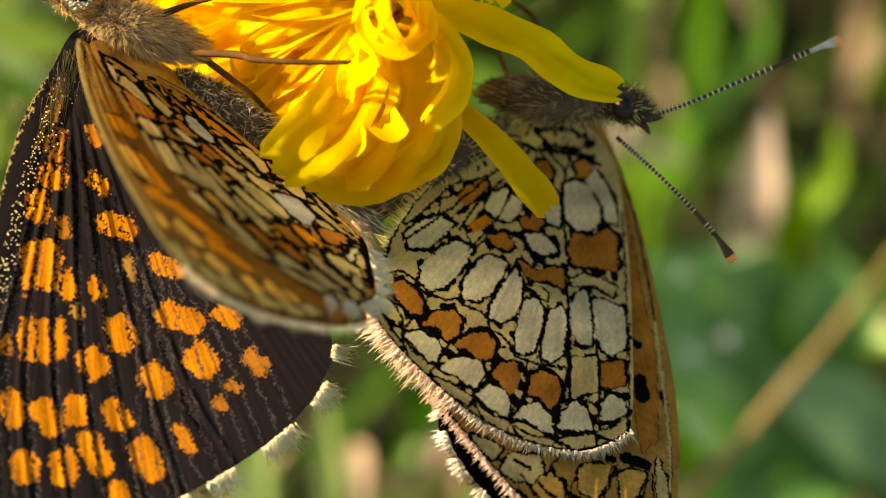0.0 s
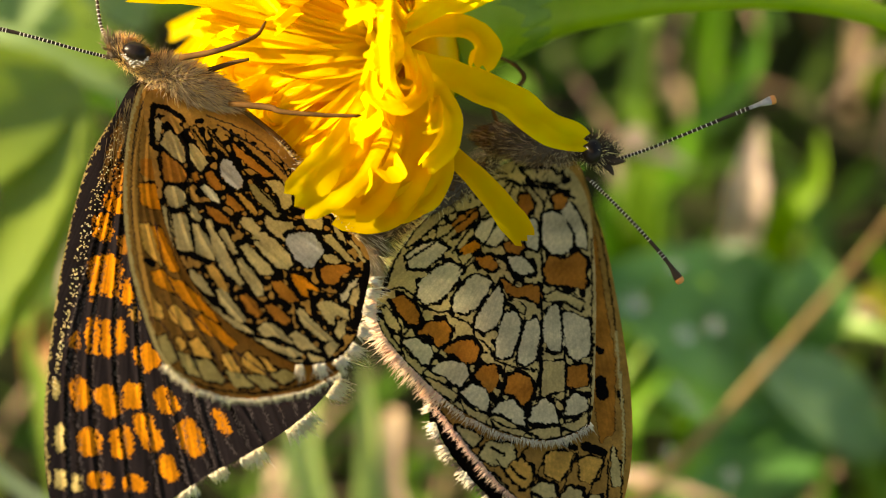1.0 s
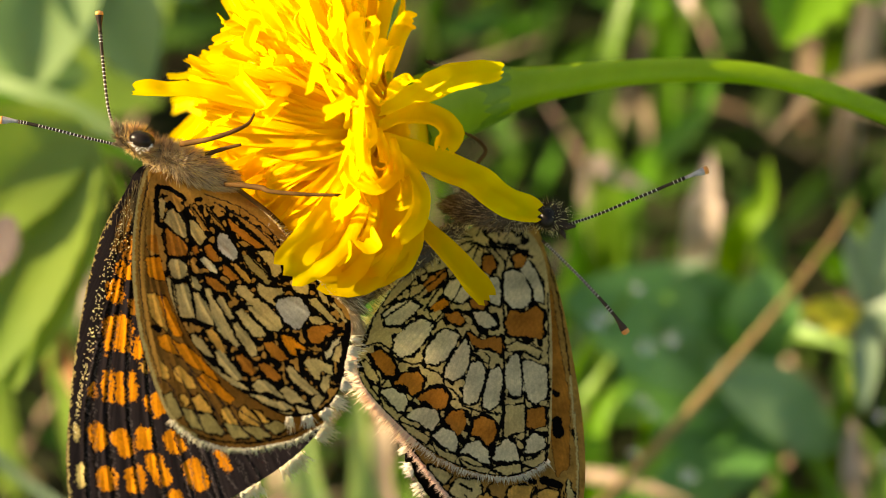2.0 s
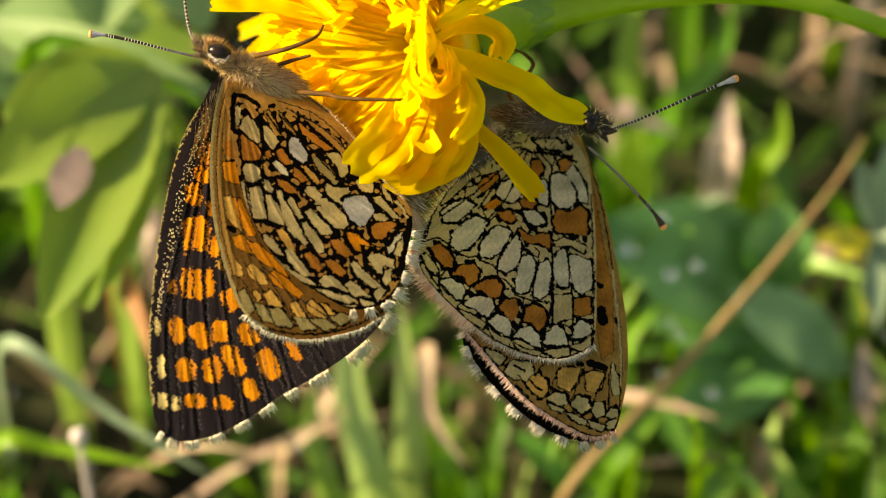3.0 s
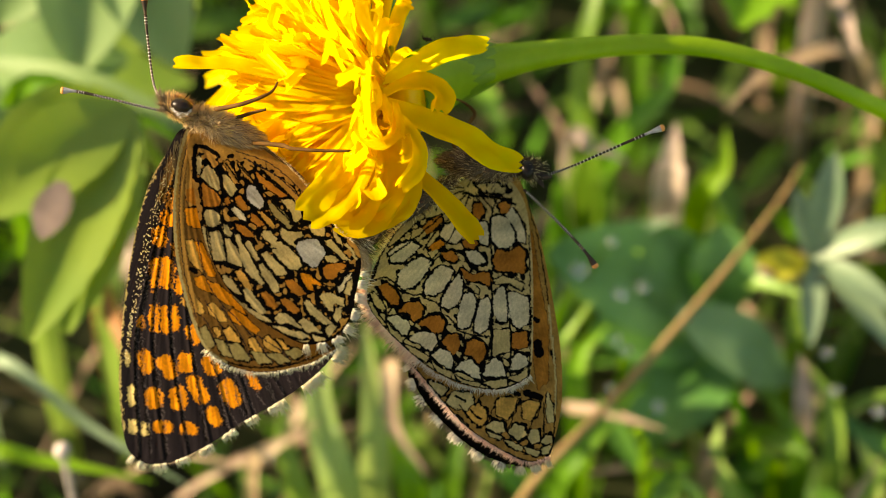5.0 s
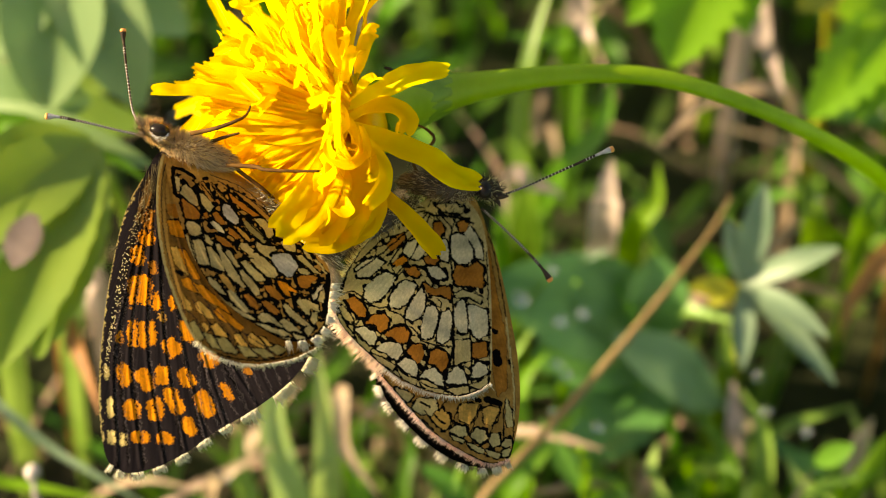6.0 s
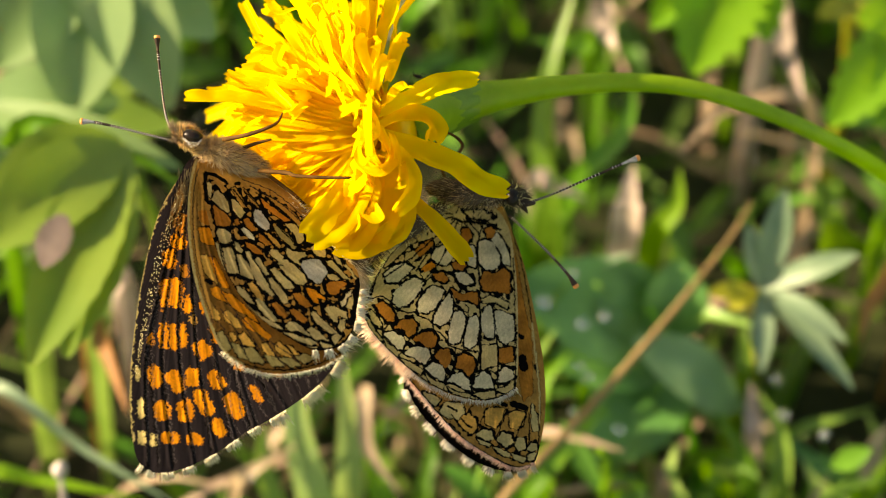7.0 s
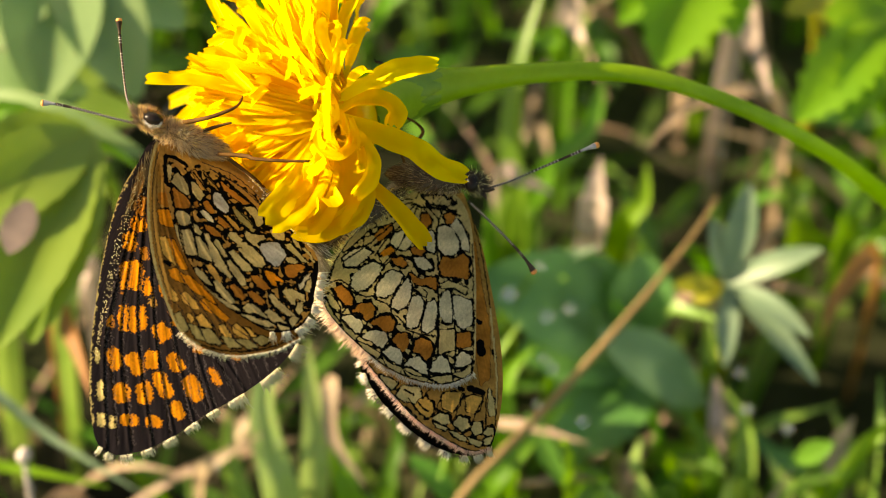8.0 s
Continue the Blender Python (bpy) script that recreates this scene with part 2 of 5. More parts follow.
class Pattern:
    """Cells of colour on a dark net. A cell is a rounded shape: middle, half length, half width, tilt in degrees, colour."""

    def __init__(self, ground, gap, line, seed, ragged=3.0):
        self.ground, self.gap, self.line, self.seed, self.ragged, self.cells, self.strokes, self.patches = ground, gap, line, seed, ragged, [], [], []
        self.fan, self.streak = None, 0.05

    def cell(self, a, b, length, width, tilt, colour, power=3.0, over=0):
        self.cells.append((a, b, length, width, radians(tilt), colour, power, over))

    def patch(self, colour, line, *points):
        """A cell drawn by a few corners, rounded, with a dark line of the given width round it."""
        more = [q for a, b in zip(points, points[1:] + points[:1]) for q in (a, ((a[0] + b[0]) / 2, (a[1] + b[1]) / 2))]
        self.patches.append((closed_spline(more, 6 * len(points)), colour, line))

    def stroke(self, points, width, colour=BLACK):
        self.strokes.append((spline(points, 24), width, colour))

    def wobble(self, a, b, size, k):
        """Smooth uneven shift of about one unit, varying over the given size."""
        rng = np.random.RandomState(self.seed + k)
        out = np.zeros_like(a)
        for _ in range(10):
            way, ph = rng.uniform(0, 2 * math.pi), rng.uniform(0, 6.28)
            f = 2 * math.pi / (size * rng.uniform(0.6, 1.6))
            out += np.sin(f * (math.cos(way) * a + math.sin(way) * b) + ph)
        return out / 2.2

    def colours(self, a, b):
        wa = a + self.ragged * (self.wobble(a, b, 16, 1) * 0.40 + self.wobble(a, b, 5, 2) * 0.45)
        wb = b + self.ragged * (self.wobble(a, b, 16, 3) * 0.40 + self.wobble(a, b, 5, 4) * 0.45)
        best, second = np.full(a.shape, 1e9), np.full(a.shape, 1e9)
        which = np.zeros(a.shape, int)
        for i, (ca, cb, ln, wd, tilt, colour, power, over) in enumerate(self.cells):
            da, db = wa - ca, wb - cb
            p, q = da * math.cos(tilt) + db * math.sin(tilt), -da * math.sin(tilt) + db * math.cos(tilt)
            r = (np.abs(p / ln) ** power + np.abs(q / wd) ** power + 1e-12) ** (1 / power)
            d = (r - 1) * min(ln, wd) * 1.1 - over
            closer = d < best
            second = np.where(closer, best, np.minimum(second, d))
            which = np.where(closer, i, which)
            best = np.where(closer, d, best)
        cols = PAINT[self.ground][None, :] * np.ones((*a.shape, 1))
        if self.cells:
            inner = np.clip((self.gap - best) / 1.6 + 0.5, 0, 1) * np.clip((second - best - self.line) / 1.6 + 0.5, 0, 1)
            own = PAINT[np.array([c[5] for c in self.cells])][which]
            tone = 1 + 0.10 * self.wobble(a, b, 40, 7) + 0.05 * self.wobble(a, b, 9, 8)
            cols = cols * (1 - inner[..., None]) + own * tone[..., None] * inner[..., None]
        if self.patches:
            tone = 1 + 0.09 * self.wobble(a, b, 40, 7) + 0.05 * self.wobble(a, b, 9, 8)
            cols = cols * tone[:, None]
            fill = np.zeros(a.shape)
            ink = np.zeros(a.shape)
            paint = np.zeros((*a.shape, 3))
            first, second = np.full(a.shape, 1e9), np.full(a.shape, 1e9)
            uneven = 1 + 0.35 * self.wobble(a, b, 14, 9)
            for loop, colour, line in self.patches:
                lo, hi = loop.min(0) - 24, loop.max(0) + 24
                near = np.nonzero((wa > lo[0]) & (wa < hi[0]) & (wb > lo[1]) & (wb < hi[1]))[0]
                pa, pb = wa[near], wb[near]
                d = np.full(pa.shape, 1e9)
                for p, q in zip(loop, np.roll(loop, -1, 0)):
                    v = q - p
                    t = np.clip(((pa - p[0]) * v[0] + (pb - p[1]) * v[1]) / (v @ v + 1e-9), 0, 1)
                    d = np.minimum(d, np.hypot(pa - p[0] - t * v[0], pb - p[1] - t * v[1]))
                d = np.where(inside(pa, pb, loop), -d, d) + 0.2
                second[near] = np.minimum(second[near], np.maximum(first[near], d))
                first[near] = np.minimum(first[near], d)
                k = np.clip(0.5 - d / 1.1, 0, 1)
                fill[near] = np.maximum(fill[near], k)
                paint[near] = np.where((k > 0)[:, None], PAINT[colour], paint[near])
                ink[near] = np.maximum(ink[near], np.clip(((line + 0.9) * uneven[near] - d) / 1.1 + 0.5, 0, 1))
            ink = np.maximum(ink, np.clip((self.gap * uneven - first - second) / 2.0 + 0.5, 0, 1))
            cols = cols * (1 - ink[:, None]) + PAINT[BLACK] * ink[:, None]
            cols = cols * (1 - fill[:, None]) + paint * tone[:, None] * fill[:, None]
        for pts, width, colour in self.strokes:
            d = np.full(a.shape, 1e9)
            for p, q in zip(pts, pts[1:]):
                v = q - p
                t = np.clip(((wa - p[0]) * v[0] + (wb - p[1]) * v[1]) / (v @ v + 1e-9), 0, 1)
                d = np.minimum(d, np.hypot(wa - p[0] - t * v[0], wb - p[1] - t * v[1]))
            k = np.clip((width / 2 - d) / 1.1 + 0.5, 0, 1)[..., None]
            cols = cols * (1 - k) + PAINT[colour] * k
        if self.fan:
            turn = np.degrees(np.arctan2(b - self.fan[1], a - self.fan[0]))
            far = np.hypot(b - self.fan[1], a - self.fan[0])
            rng = np.random.RandomState(self.seed)
            streak = sum(np.sin(turn * rng.uniform(1.5, 9) + far * rng.uniform(-0.03, 0.03) + rng.uniform(0, 6.3)) for _ in range(9)) / 3
            cols = cols * (1 + self.streak * streak)[..., None]
        return np.clip(cols, 0, 1)


def inside(pa, pb, loop):
    hit = np.zeros(pa.shape, bool)
    for (xa, ya), (xb, yb) in zip(loop, np.roll(loop, -1, 0)):
        if ya != yb:
            hit ^= ((ya > pb) != (yb > pb)) & (pa < (xb - xa) * (pb - ya) / (yb - ya) + xa)
    return hit


def wing(name, parent, outline, depth, pattern, label, step=1.05, veins=(), relief=0.03):
    """A membrane cut to the outline on the plan, raised by depth(a, b), painted by its pattern, with its veins standing proud."""
    loop = closed_spline(outline, 160)
    lo, hi = loop.min(0) - step, loop.max(0) + step
    ga, gb = np.meshgrid(np.arange(lo[0], hi[0], step), np.arange(lo[1], hi[1], step), indexing="ij")
    mid = inside(ga[:-1, :-1] + step / 2, gb[:-1, :-1] + step / 2, loop)
    used = np.zeros(ga.shape, bool)
    for i, j in ((0, 0), (1, 0), (1, 1), (0, 1)):
        used[i:i + mid.shape[0], j:j + mid.shape[1]] |= mid
    pa, pb = ga[used], gb[used]
    out = ~inside(pa, pb, loop)
    nxt = np.roll(loop, -1, 0) - loop
    for n in np.nonzero(out)[0]:
        rel = np.array((pa[n], pb[n])) - loop
        t = np.clip((rel * nxt).sum(1) / ((nxt ** 2).sum(1) + 1e-9), 0, 1)
        foot = loop + t[:, None] * nxt
        k = np.argmin(((foot - (pa[n], pb[n])) ** 2).sum(1))
        pa[n], pb[n] = foot[k]
    w = depth(pa, pb)
    for line in veins:
        pts = spline(line, 20)
        d = np.full(pa.shape, 1e9)
        for p, q in zip(pts, pts[1:]):
            v = q - p
            t = np.clip(((pa - p[0]) * v[0] + (pb - p[1]) * v[1]) / (v @ v + 1e-9), 0, 1)
            d = np.minimum(d, np.hypot(pa - p[0] - t * v[0], pb - p[1] - t * v[1]))
        w = w + relief * np.exp(-(d / 4.0) ** 2) - relief * np.exp(-(d / 14) ** 2)
    k = (REACH - w) / LENS
    top = parent
    while top.parent:
        top = top.parent
    co = np.stack(((pa - 784) * k, (441 - pb) * k, w), 1) * MM - np.array(list(top["base"]))
    index = np.full(ga.shape, -1)
    index[used] = np.arange(len(pa))
    faces = np.stack((index[:-1, :-1], index[:-1, 1:], index[1:, 1:], index[1:, :-1]), -1)[mid]
    me = bpy.data.meshes.new(name)
    me.from_pydata(co.tolist(), [], faces.tolist())
    layer = me.color_attributes.new("pattern", "FLOAT_COLOR", "POINT")
    rgba = np.ones((len(pa), 4), np.float32)
    rgba[:, :3] = pattern.colours(pa, pb)
    layer.data.foreach_set("color", rgba.ravel())
    me.polygons.foreach_set("use_smooth", np.ones(len(faces), bool))
    me.materials.append(WING)
    ob = new(name, me)
    ob.parent = parent
    return tagged(ob, label)


def margin_fringe(name, wing_ob, line, depth, mat, long, n, lean, seed, width=0.035, label="", tufts=0):
    """Hairs along a stretch of a wing's margin; lean: their way on the plan."""
    rng = random.Random(seed)
    bm = bmesh.new()
    pts = spline(line, n)
    for i in range(n):
        if tufts and math.cos(2 * math.pi * tufts * i / n) < 0.1 + rng.uniform(-0.4, 0.4):
            continue
        q = pts[i] + np.array((rng.uniform(-2, 2), rng.uniform(-2, 2)))
        tangent = pts[min(i + 1, n - 1)] - pts[max(i - 1, 0)]
        side = np.array((-tangent[1], tangent[0])) / (np.hypot(*tangent) + 1e-9) * lean
        side = side + np.array((rng.uniform(-0.45, 0.45), rng.uniform(-0.45, 0.45)))
        ln = long * rng.uniform(0.6, 1.25)
        w0 = float(depth(q[0], q[1]))
        tip = q + side * ln
        hair(bm, at(q[0], q[1], w0 + rng.uniform(-0.08, 0.12)), at(tip[0], tip[1], w0 + rng.uniform(-0.25, 0.3)), width * MM * rng.uniform(0.7, 1.3))
    return part(name, bm, mat, wing_ob, label)


# ---- the two butterflies ----
HINGE_A, HINGE_B = at(345, 250, 1.0), at(650, 470, 1.0)
LEFT_BASE, RIGHT_BASE = at(395, 235, 0.0), at(860, 300, -3.0)


def from_hinge(a, b):
    """Distance on the plan from the pale butterfly's wing hinge, growing away from its body."""
    return -0.585 * (a - 345) + 0.811 * (b - 250)


def near_hind_depth(a, b):
    d = from_hinge(a, b)
    return 1.0 + 0.0095 * d + 0.35 * np.sin(np.clip(d, 0, 400) / 400 * 3.14)


def near_fore_depth(a, b):
    return near_hind_depth(a, b) - 0.45


def far_fore_depth(a, b):
    d = from_hinge(a, b)
    return 0.2 - 0.0128 * d - 0.35 * np.sin(np.clip(d, 0, 560) / 560 * 3.14)


def right_hind_depth(a, b):
    return -0.8 - 0.0118 * (a - 850) + 0.0155 * (b - 600) + 0.35 * np.cos((a - 830) / 120)


def right_fore_depth(a, b):
    return right_hind_depth(a, b) - 0.4


def right_far_depth(a, b):
    return right_hind_depth(a, b) - 1.0


def right_wings(b):
    p = Pattern(CREAM, 10.5, 4.6, 11, 1.25)
    p.streak = 0.04
    p.fan = (900, 320)
    p.patch(WHITE, 3.8, (704, 462), (722, 449), (745, 440), (762, 450), (748, 466), (733, 478), (712, 479))
    p.patch(WHITE, 4.4, (722, 520), (724, 500), (745, 480), (765, 470), (785, 478), (777, 495), (765, 512), (748, 527), (732, 529))
    p.patch(WHITE, 4.4, (772, 538), (773, 518), (790, 494), (805, 485), (825, 495), (818, 512), (805, 532), (788, 542))
    p.patch(WHITE, 4.4, (803, 560), (805, 545), (820, 520), (835, 501), (842, 515), (840, 540), (832, 558), (815, 567))
    p.patch(WHITE, 3.8, (832, 585), (838, 555), (845, 540), (858, 535), (868, 552), (863, 575), (855, 597), (842, 603), (834, 600))
    p.patch(WHITE, 3.8, (863, 597), (868, 570), (876, 550), (888, 545), (894, 555), (892, 580), (888, 602), (874, 612), (865, 608))
    p.patch(WHITE, 3.8, (898, 575), (899, 545), (906, 528), (916, 524), (922, 535), (926, 560), (929, 580), (921, 591), (908, 588))
    p.patch(WHITE, 3.8, (930, 580), (926, 550), (924, 535), (935, 533), (950, 540), (962, 545), (966, 575), (962, 595), (945, 602), (935, 595))
    p.patch(RUST, 3.8, (838, 490), (860, 502), (880, 498), (892, 500), (897, 515), (890, 525), (875, 515), (855, 515), (842, 505))
    p.patch(RUST, 4.4, (900, 465), (905, 455), (925, 460), (945, 450), (957, 460), (956, 500), (925, 497), (905, 495), (897, 480))
    p.patch(WHITE, 3.8, (892, 400), (910, 392), (925, 400), (935, 420), (938, 440), (925, 453), (908, 452), (896, 440))
    p.patch(WHITE, 3.1, (920, 393), (932, 378), (945, 395), (955, 420), (957, 445), (945, 440), (937, 415))
    p.patch(WHITE, 3.1, (872, 405), (885, 405), (890, 430), (888, 448), (875, 445), (868, 430))
    p.patch(WHITE, 3.8, (800, 430), (808, 410), (825, 405), (845, 420), (842, 432), (828, 445), (812, 440))
    p.patch(WHITE, 7.5, (846, 460), (862, 457), (875, 465), (884, 478), (870, 484), (855, 478))
    p.patch(RUST, 3.1, (842, 440), (860, 432), (870, 445), (862, 454), (845, 452))
    p.patch(RUST, 3.1, (862, 370), (876, 370), (882, 388), (872, 400), (860, 392))
    p.patch(RUST, 3.8, (908, 372), (922, 363), (930, 372), (924, 388), (912, 388))
    p.patch(RUST, 3.8, (765, 420), (778, 405), (800, 392), (805, 402), (790, 418), (775, 428))
    p.patch(ORANGE, 2.5, (778, 452), (800, 437), (808, 446), (790, 460))
    p.patch(RUST, 3.8, (802, 462), (820, 458), (835, 470), (825, 480), (808, 472))
    p.patch(CREAM, 3.8, (748, 422), (765, 415), (775, 428), (760, 440), (748, 434))
    p.patch(CREAM, 3.1, (706, 430), (735, 405), (760, 385), (770, 395), (745, 415), (720, 440), (705, 450))
    p.patch(CREAM, 5, (868, 335), (900, 333), (925, 343), (915, 352), (880, 350))
    p.patch(CREAM, 2.5, (848, 522), (860, 520), (872, 530), (870, 540), (858, 528))
    p.patch(CREAM, 2.5, (900, 512), (915, 505), (935, 510), (955, 520), (950, 530), (925, 518), (905, 520))
    p.patch(CREAM, 2.5, (778, 462), (795, 455), (800, 465), (788, 474))
    p.patch(RUST, 5.6, (687, 525), (700, 518), (715, 528), (726, 545), (722, 560), (708, 555), (695, 540))
    p.patch(RUST, 5.6, (724, 570), (738, 556), (760, 552), (770, 565), (765, 582), (752, 590), (742, 575))
    p.patch(RUST, 5.6, (760, 595), (780, 580), (800, 578), (810, 592), (805, 608), (790, 612), (778, 600))
    p.patch(RUST, 5.6, (803, 628), (815, 614), (832, 612), (838, 628), (833, 645), (825, 652), (815, 640))
    p.patch(RUST, 5.6, (847, 650), (850, 628), (862, 622), (880, 628), (886, 645), (880, 660), (872, 668), (860, 655))
    p.patch(CREAM, 3.1, (897, 640), (900, 605), (930, 605), (928, 645), (912, 648), (900, 655))
    p.patch(RUST, 3.1, (933, 638), (934, 612), (960, 607), (962, 635), (945, 641))
    p.patch(CREAM, 3.8, (672, 540), (680, 535), (690, 550), (700, 565), (695, 572), (682, 560))
    p.patch(WHITE, 4.4, (702, 582), (720, 578), (740, 588), (746, 600), (740, 615), (730, 612), (718, 600))
    p.patch(WHITE, 5, (743, 622), (755, 612), (775, 608), (793, 615), (795, 628), (785, 645), (775, 640), (760, 630))
    p.patch(WHITE, 5, (785, 652), (800, 640), (818, 645), (826, 665), (820, 678), (800, 668))
    p.patch(WHITE, 5.6, (828, 678), (840, 665), (858, 660), (872, 675), (876, 697), (860, 692), (845, 682))
    p.patch(WHITE, 5.6, (880, 690), (885, 672), (900, 658), (915, 665), (922, 690), (905, 692))
    p.patch(WHITE, 5.6, (928, 680), (932, 660), (945, 648), (960, 655), (962, 670), (945, 680))
    p.patch(CREAM, 3.1, (672, 552), (685, 575), (700, 595), (694, 600), (678, 580), (668, 562))
    p.patch(CREAM, 3.1, (702, 592), (718, 608), (735, 620), (730, 628), (712, 615))
    p.patch(CREAM, 3.1, (735, 632), (755, 640), (780, 655), (775, 664), (750, 650))
    p.patch(CREAM, 3.1, (783, 662), (800, 675), (824, 685), (820, 694), (798, 685))
    p.patch(CREAM, 3.1, (828, 690), (850, 700), (874, 704), (872, 713), (848, 710))
    p.patch(CREAM, 3.1, (880, 703), (905, 698), (922, 697), (924, 708), (900, 714))
    p.patch(CREAM, 3.1, (926, 694), (945, 688), (962, 676), (962, 690), (945, 702))
    for line in (((672, 515), (700, 508), (718, 520)), ((720, 530), (750, 540), (768, 540)), ((770, 545), (795, 556), (802, 570)), ((802, 572), (825, 590), (832, 605), (862, 615), (893, 618)),
                 ((893, 500), (896, 560), (893, 640)), ((820, 395), (790, 425), (770, 455)), ((870, 350), (895, 380), (893, 400)), ((893, 395), (894, 450), (897, 500)), ((690, 470), (680, 500), (672, 520))):
        p.stroke(line, 3.2)
    for line in (((895, 650), (897, 560), (896, 528)), ((930, 690), (931, 640), (929, 590)), ((925, 590), (924, 545), (918, 522)), ((876, 690), (890, 640), (896, 610)), ((826, 672), (842, 648), (846, 610)),
                 ((782, 650), (800, 632), (806, 606)), ((742, 612), (756, 592)), ((700, 576), (716, 562)), ((860, 606), (866, 575), (872, 545))):
        p.stroke(line, 3.4)
    p.stroke([(664, 530), (668, 562), (700, 604), (750, 652), (800, 687), (850, 708), (905, 716), (945, 704)], 4)
    p.stroke([(964, 430), (966, 560), (966, 690)], 2.4)
    for line in (((850, 352), (800, 395), (760, 430), (705, 470)), ((845, 345), (790, 370), (730, 410), (692, 462)), ((855, 352), (835, 400), (815, 440), (780, 480)), ((862, 356), (858, 400), (852, 440)),
                 ((905, 360), (893, 395)), ((842, 340), (780, 352), (735, 390)), ((700, 448), (682, 486), (672, 515))):
        p.stroke(line, 3.2)
    rng = random.Random(14)
    for _ in range(60):
        x, y = (rng.uniform(850, 935), rng.uniform(318, 372)) if rng.random() < 0.6 else (rng.uniform(750, 850), rng.uniform(345, 400))
        turn = rng.uniform(0.4, 2.2)
        p.stroke([(x, y), (x + 5 * math.cos(turn), y + 5 * math.sin(turn))], rng.uniform(1.6, 4))
    p.stroke([(846, 350), (862, 356), (905, 360), (938, 372)], 5)
    outline = ((905, 312), (952, 360), (968, 450), (972, 560), (968, 680), (945, 704), (905, 716), (850, 708), (800, 687), (750, 652),
               (700, 604), (668, 562), (665, 530), (686, 470), (726, 415), (785, 365), (850, 322))
    veins = [((890, 330), (800, 440), (690, 510)), ((890, 330), (800, 500), (690, 575)), ((890, 335), (810, 550), (735, 625)), ((890, 340), (835, 560), (780, 660)),
             ((890, 340), (866, 560), (826, 690)), ((892, 340), (895, 560), (877, 705)), ((895, 340), (930, 540), (925, 705))]
    hind = wing("hindwing", b, outline, right_hind_depth, p, "hindwing underside with cream and orange cells in a black net", veins=veins, relief=0.01)
    margin_fringe("fringe", hind, [(968, 690), (935, 710), (900, 717), (850, 710), (800, 690), (760, 662)], right_hind_depth, FRINGE, 10, 360, -1, 31, label="short white fringe")
    margin_fringe("inner_fringe", hind, [(760, 662), (700, 606), (667, 560), (664, 525)], right_hind_depth, FRINGE_PINK, 20, 620, -1, 32, label="cream fringe")
    margin_fringe("base_hair", hind, [(680, 480), (720, 420), (780, 366), (850, 320)], lambda x, y: right_hind_depth(x, y) + 0.2, FUR, 17, 330, -1, 33, 0.02, "tan hair")

    p = Pattern(TAN, 9.0, 3.4, 12, 1.2)
    p.streak = 0.06
    p.fan = (910, 300)
    p.patch(RUST, 0.0, (968, 420), (985, 520), (1000, 600), (1000, 700), (980, 715), (966, 620), (960, 500))
    p.patch(CREAM, 3, (780, 700), (800, 705), (815, 715), (805, 728), (790, 718))
    p.patch(CREAM, 3, (812, 740), (825, 720), (860, 722), (862, 740), (850, 755), (830, 752))
    p.patch(PEACH, 4, (850, 760), (860, 746), (872, 742), (885, 755), (886, 772), (878, 784), (862, 776))
    p.stroke([(830, 728), (840, 734), (848, 738)], 4)
    p.stroke([(857, 754), (866, 764), (876, 770)], 3.5)
    p.patch(CREAM, 4.5, (885, 785), (900, 774), (918, 778), (920, 795), (905, 797))
    p.patch(CREAM, 4.5, (926, 795), (938, 780), (955, 785), (960, 800), (945, 810))
    p.patch(CREAM, 4, (962, 805), (970, 790), (982, 790), (984, 812), (970, 817))
    p.patch(CREAM, 3.5, (987, 812), (996, 800), (1006, 802), (1008, 815), (995, 818))
    p.patch(CREAM, 2.5, (888, 794), (915, 803), (912, 809), (892, 802))
    p.patch(CREAM, 2.5, (920, 810), (935, 813), (952, 823), (950, 831), (930, 821))
    p.patch(CREAM, 2.5, (956, 822), (975, 827), (985, 833), (978, 841), (960, 833))
    p.patch(CREAM, 2.5, (988, 825), (1000, 820), (1008, 822), (1004, 835), (988, 836))
    p.patch(CREAM, 1.5, (996, 760), (998, 720), (1008, 745), (1010, 775), (1000, 778))
    p.patch(PEACH, 2, (952, 742), (965, 735), (984, 740), (980, 762), (968, 773), (953, 768))
    p.patch(PEACH, 2, (903, 740), (912, 730), (943, 730), (938, 752), (925, 772), (905, 764))
    p.patch(CREAM, 2.5, (820, 760), (838, 770), (850, 782), (835, 776))
    p.stroke([(742, 658), (765, 690), (790, 720), (815, 750), (848, 784), (880, 808), (915, 829), (962, 850), (998, 842), (1016, 800)], 5)
    p.stroke([(980, 630), (983, 648)], 17)
    p.stroke([(1006, 645), (1010, 658)], 8)
    p.stroke([(974, 584), (980, 588)], 9)
    p.stroke([(960, 722), (985, 730)], 13)
    p.stroke([(930, 718), (945, 724)], 9)
    for line in (((905, 735), (888, 780)), ((950, 730), (925, 792)), ((990, 730), (965, 790)), ((992, 740), (992, 790), (986, 815)), ((880, 725), (865, 745)), ((838, 745), (850, 765)), ((962, 370), (985, 460), (1005, 600), (1015, 720), (1008, 820)), ((835, 730), (842, 736))):
        p.stroke(line, 2.6)
    p.stroke([(890, 765), (905, 772)], 6)
    p.stroke([(1000, 560), (1012, 680), (1013, 760)], 3.5, CREAM)
    outline = ((895, 300), (938, 315), (962, 370), (985, 440), (1006, 540), (1022, 640), (1025, 730), (1014, 800), (998, 842), (962, 850), (915, 829), (880, 808),
               (848, 784), (815, 750), (790, 720), (765, 690), (740, 655), (770, 590), (840, 420))
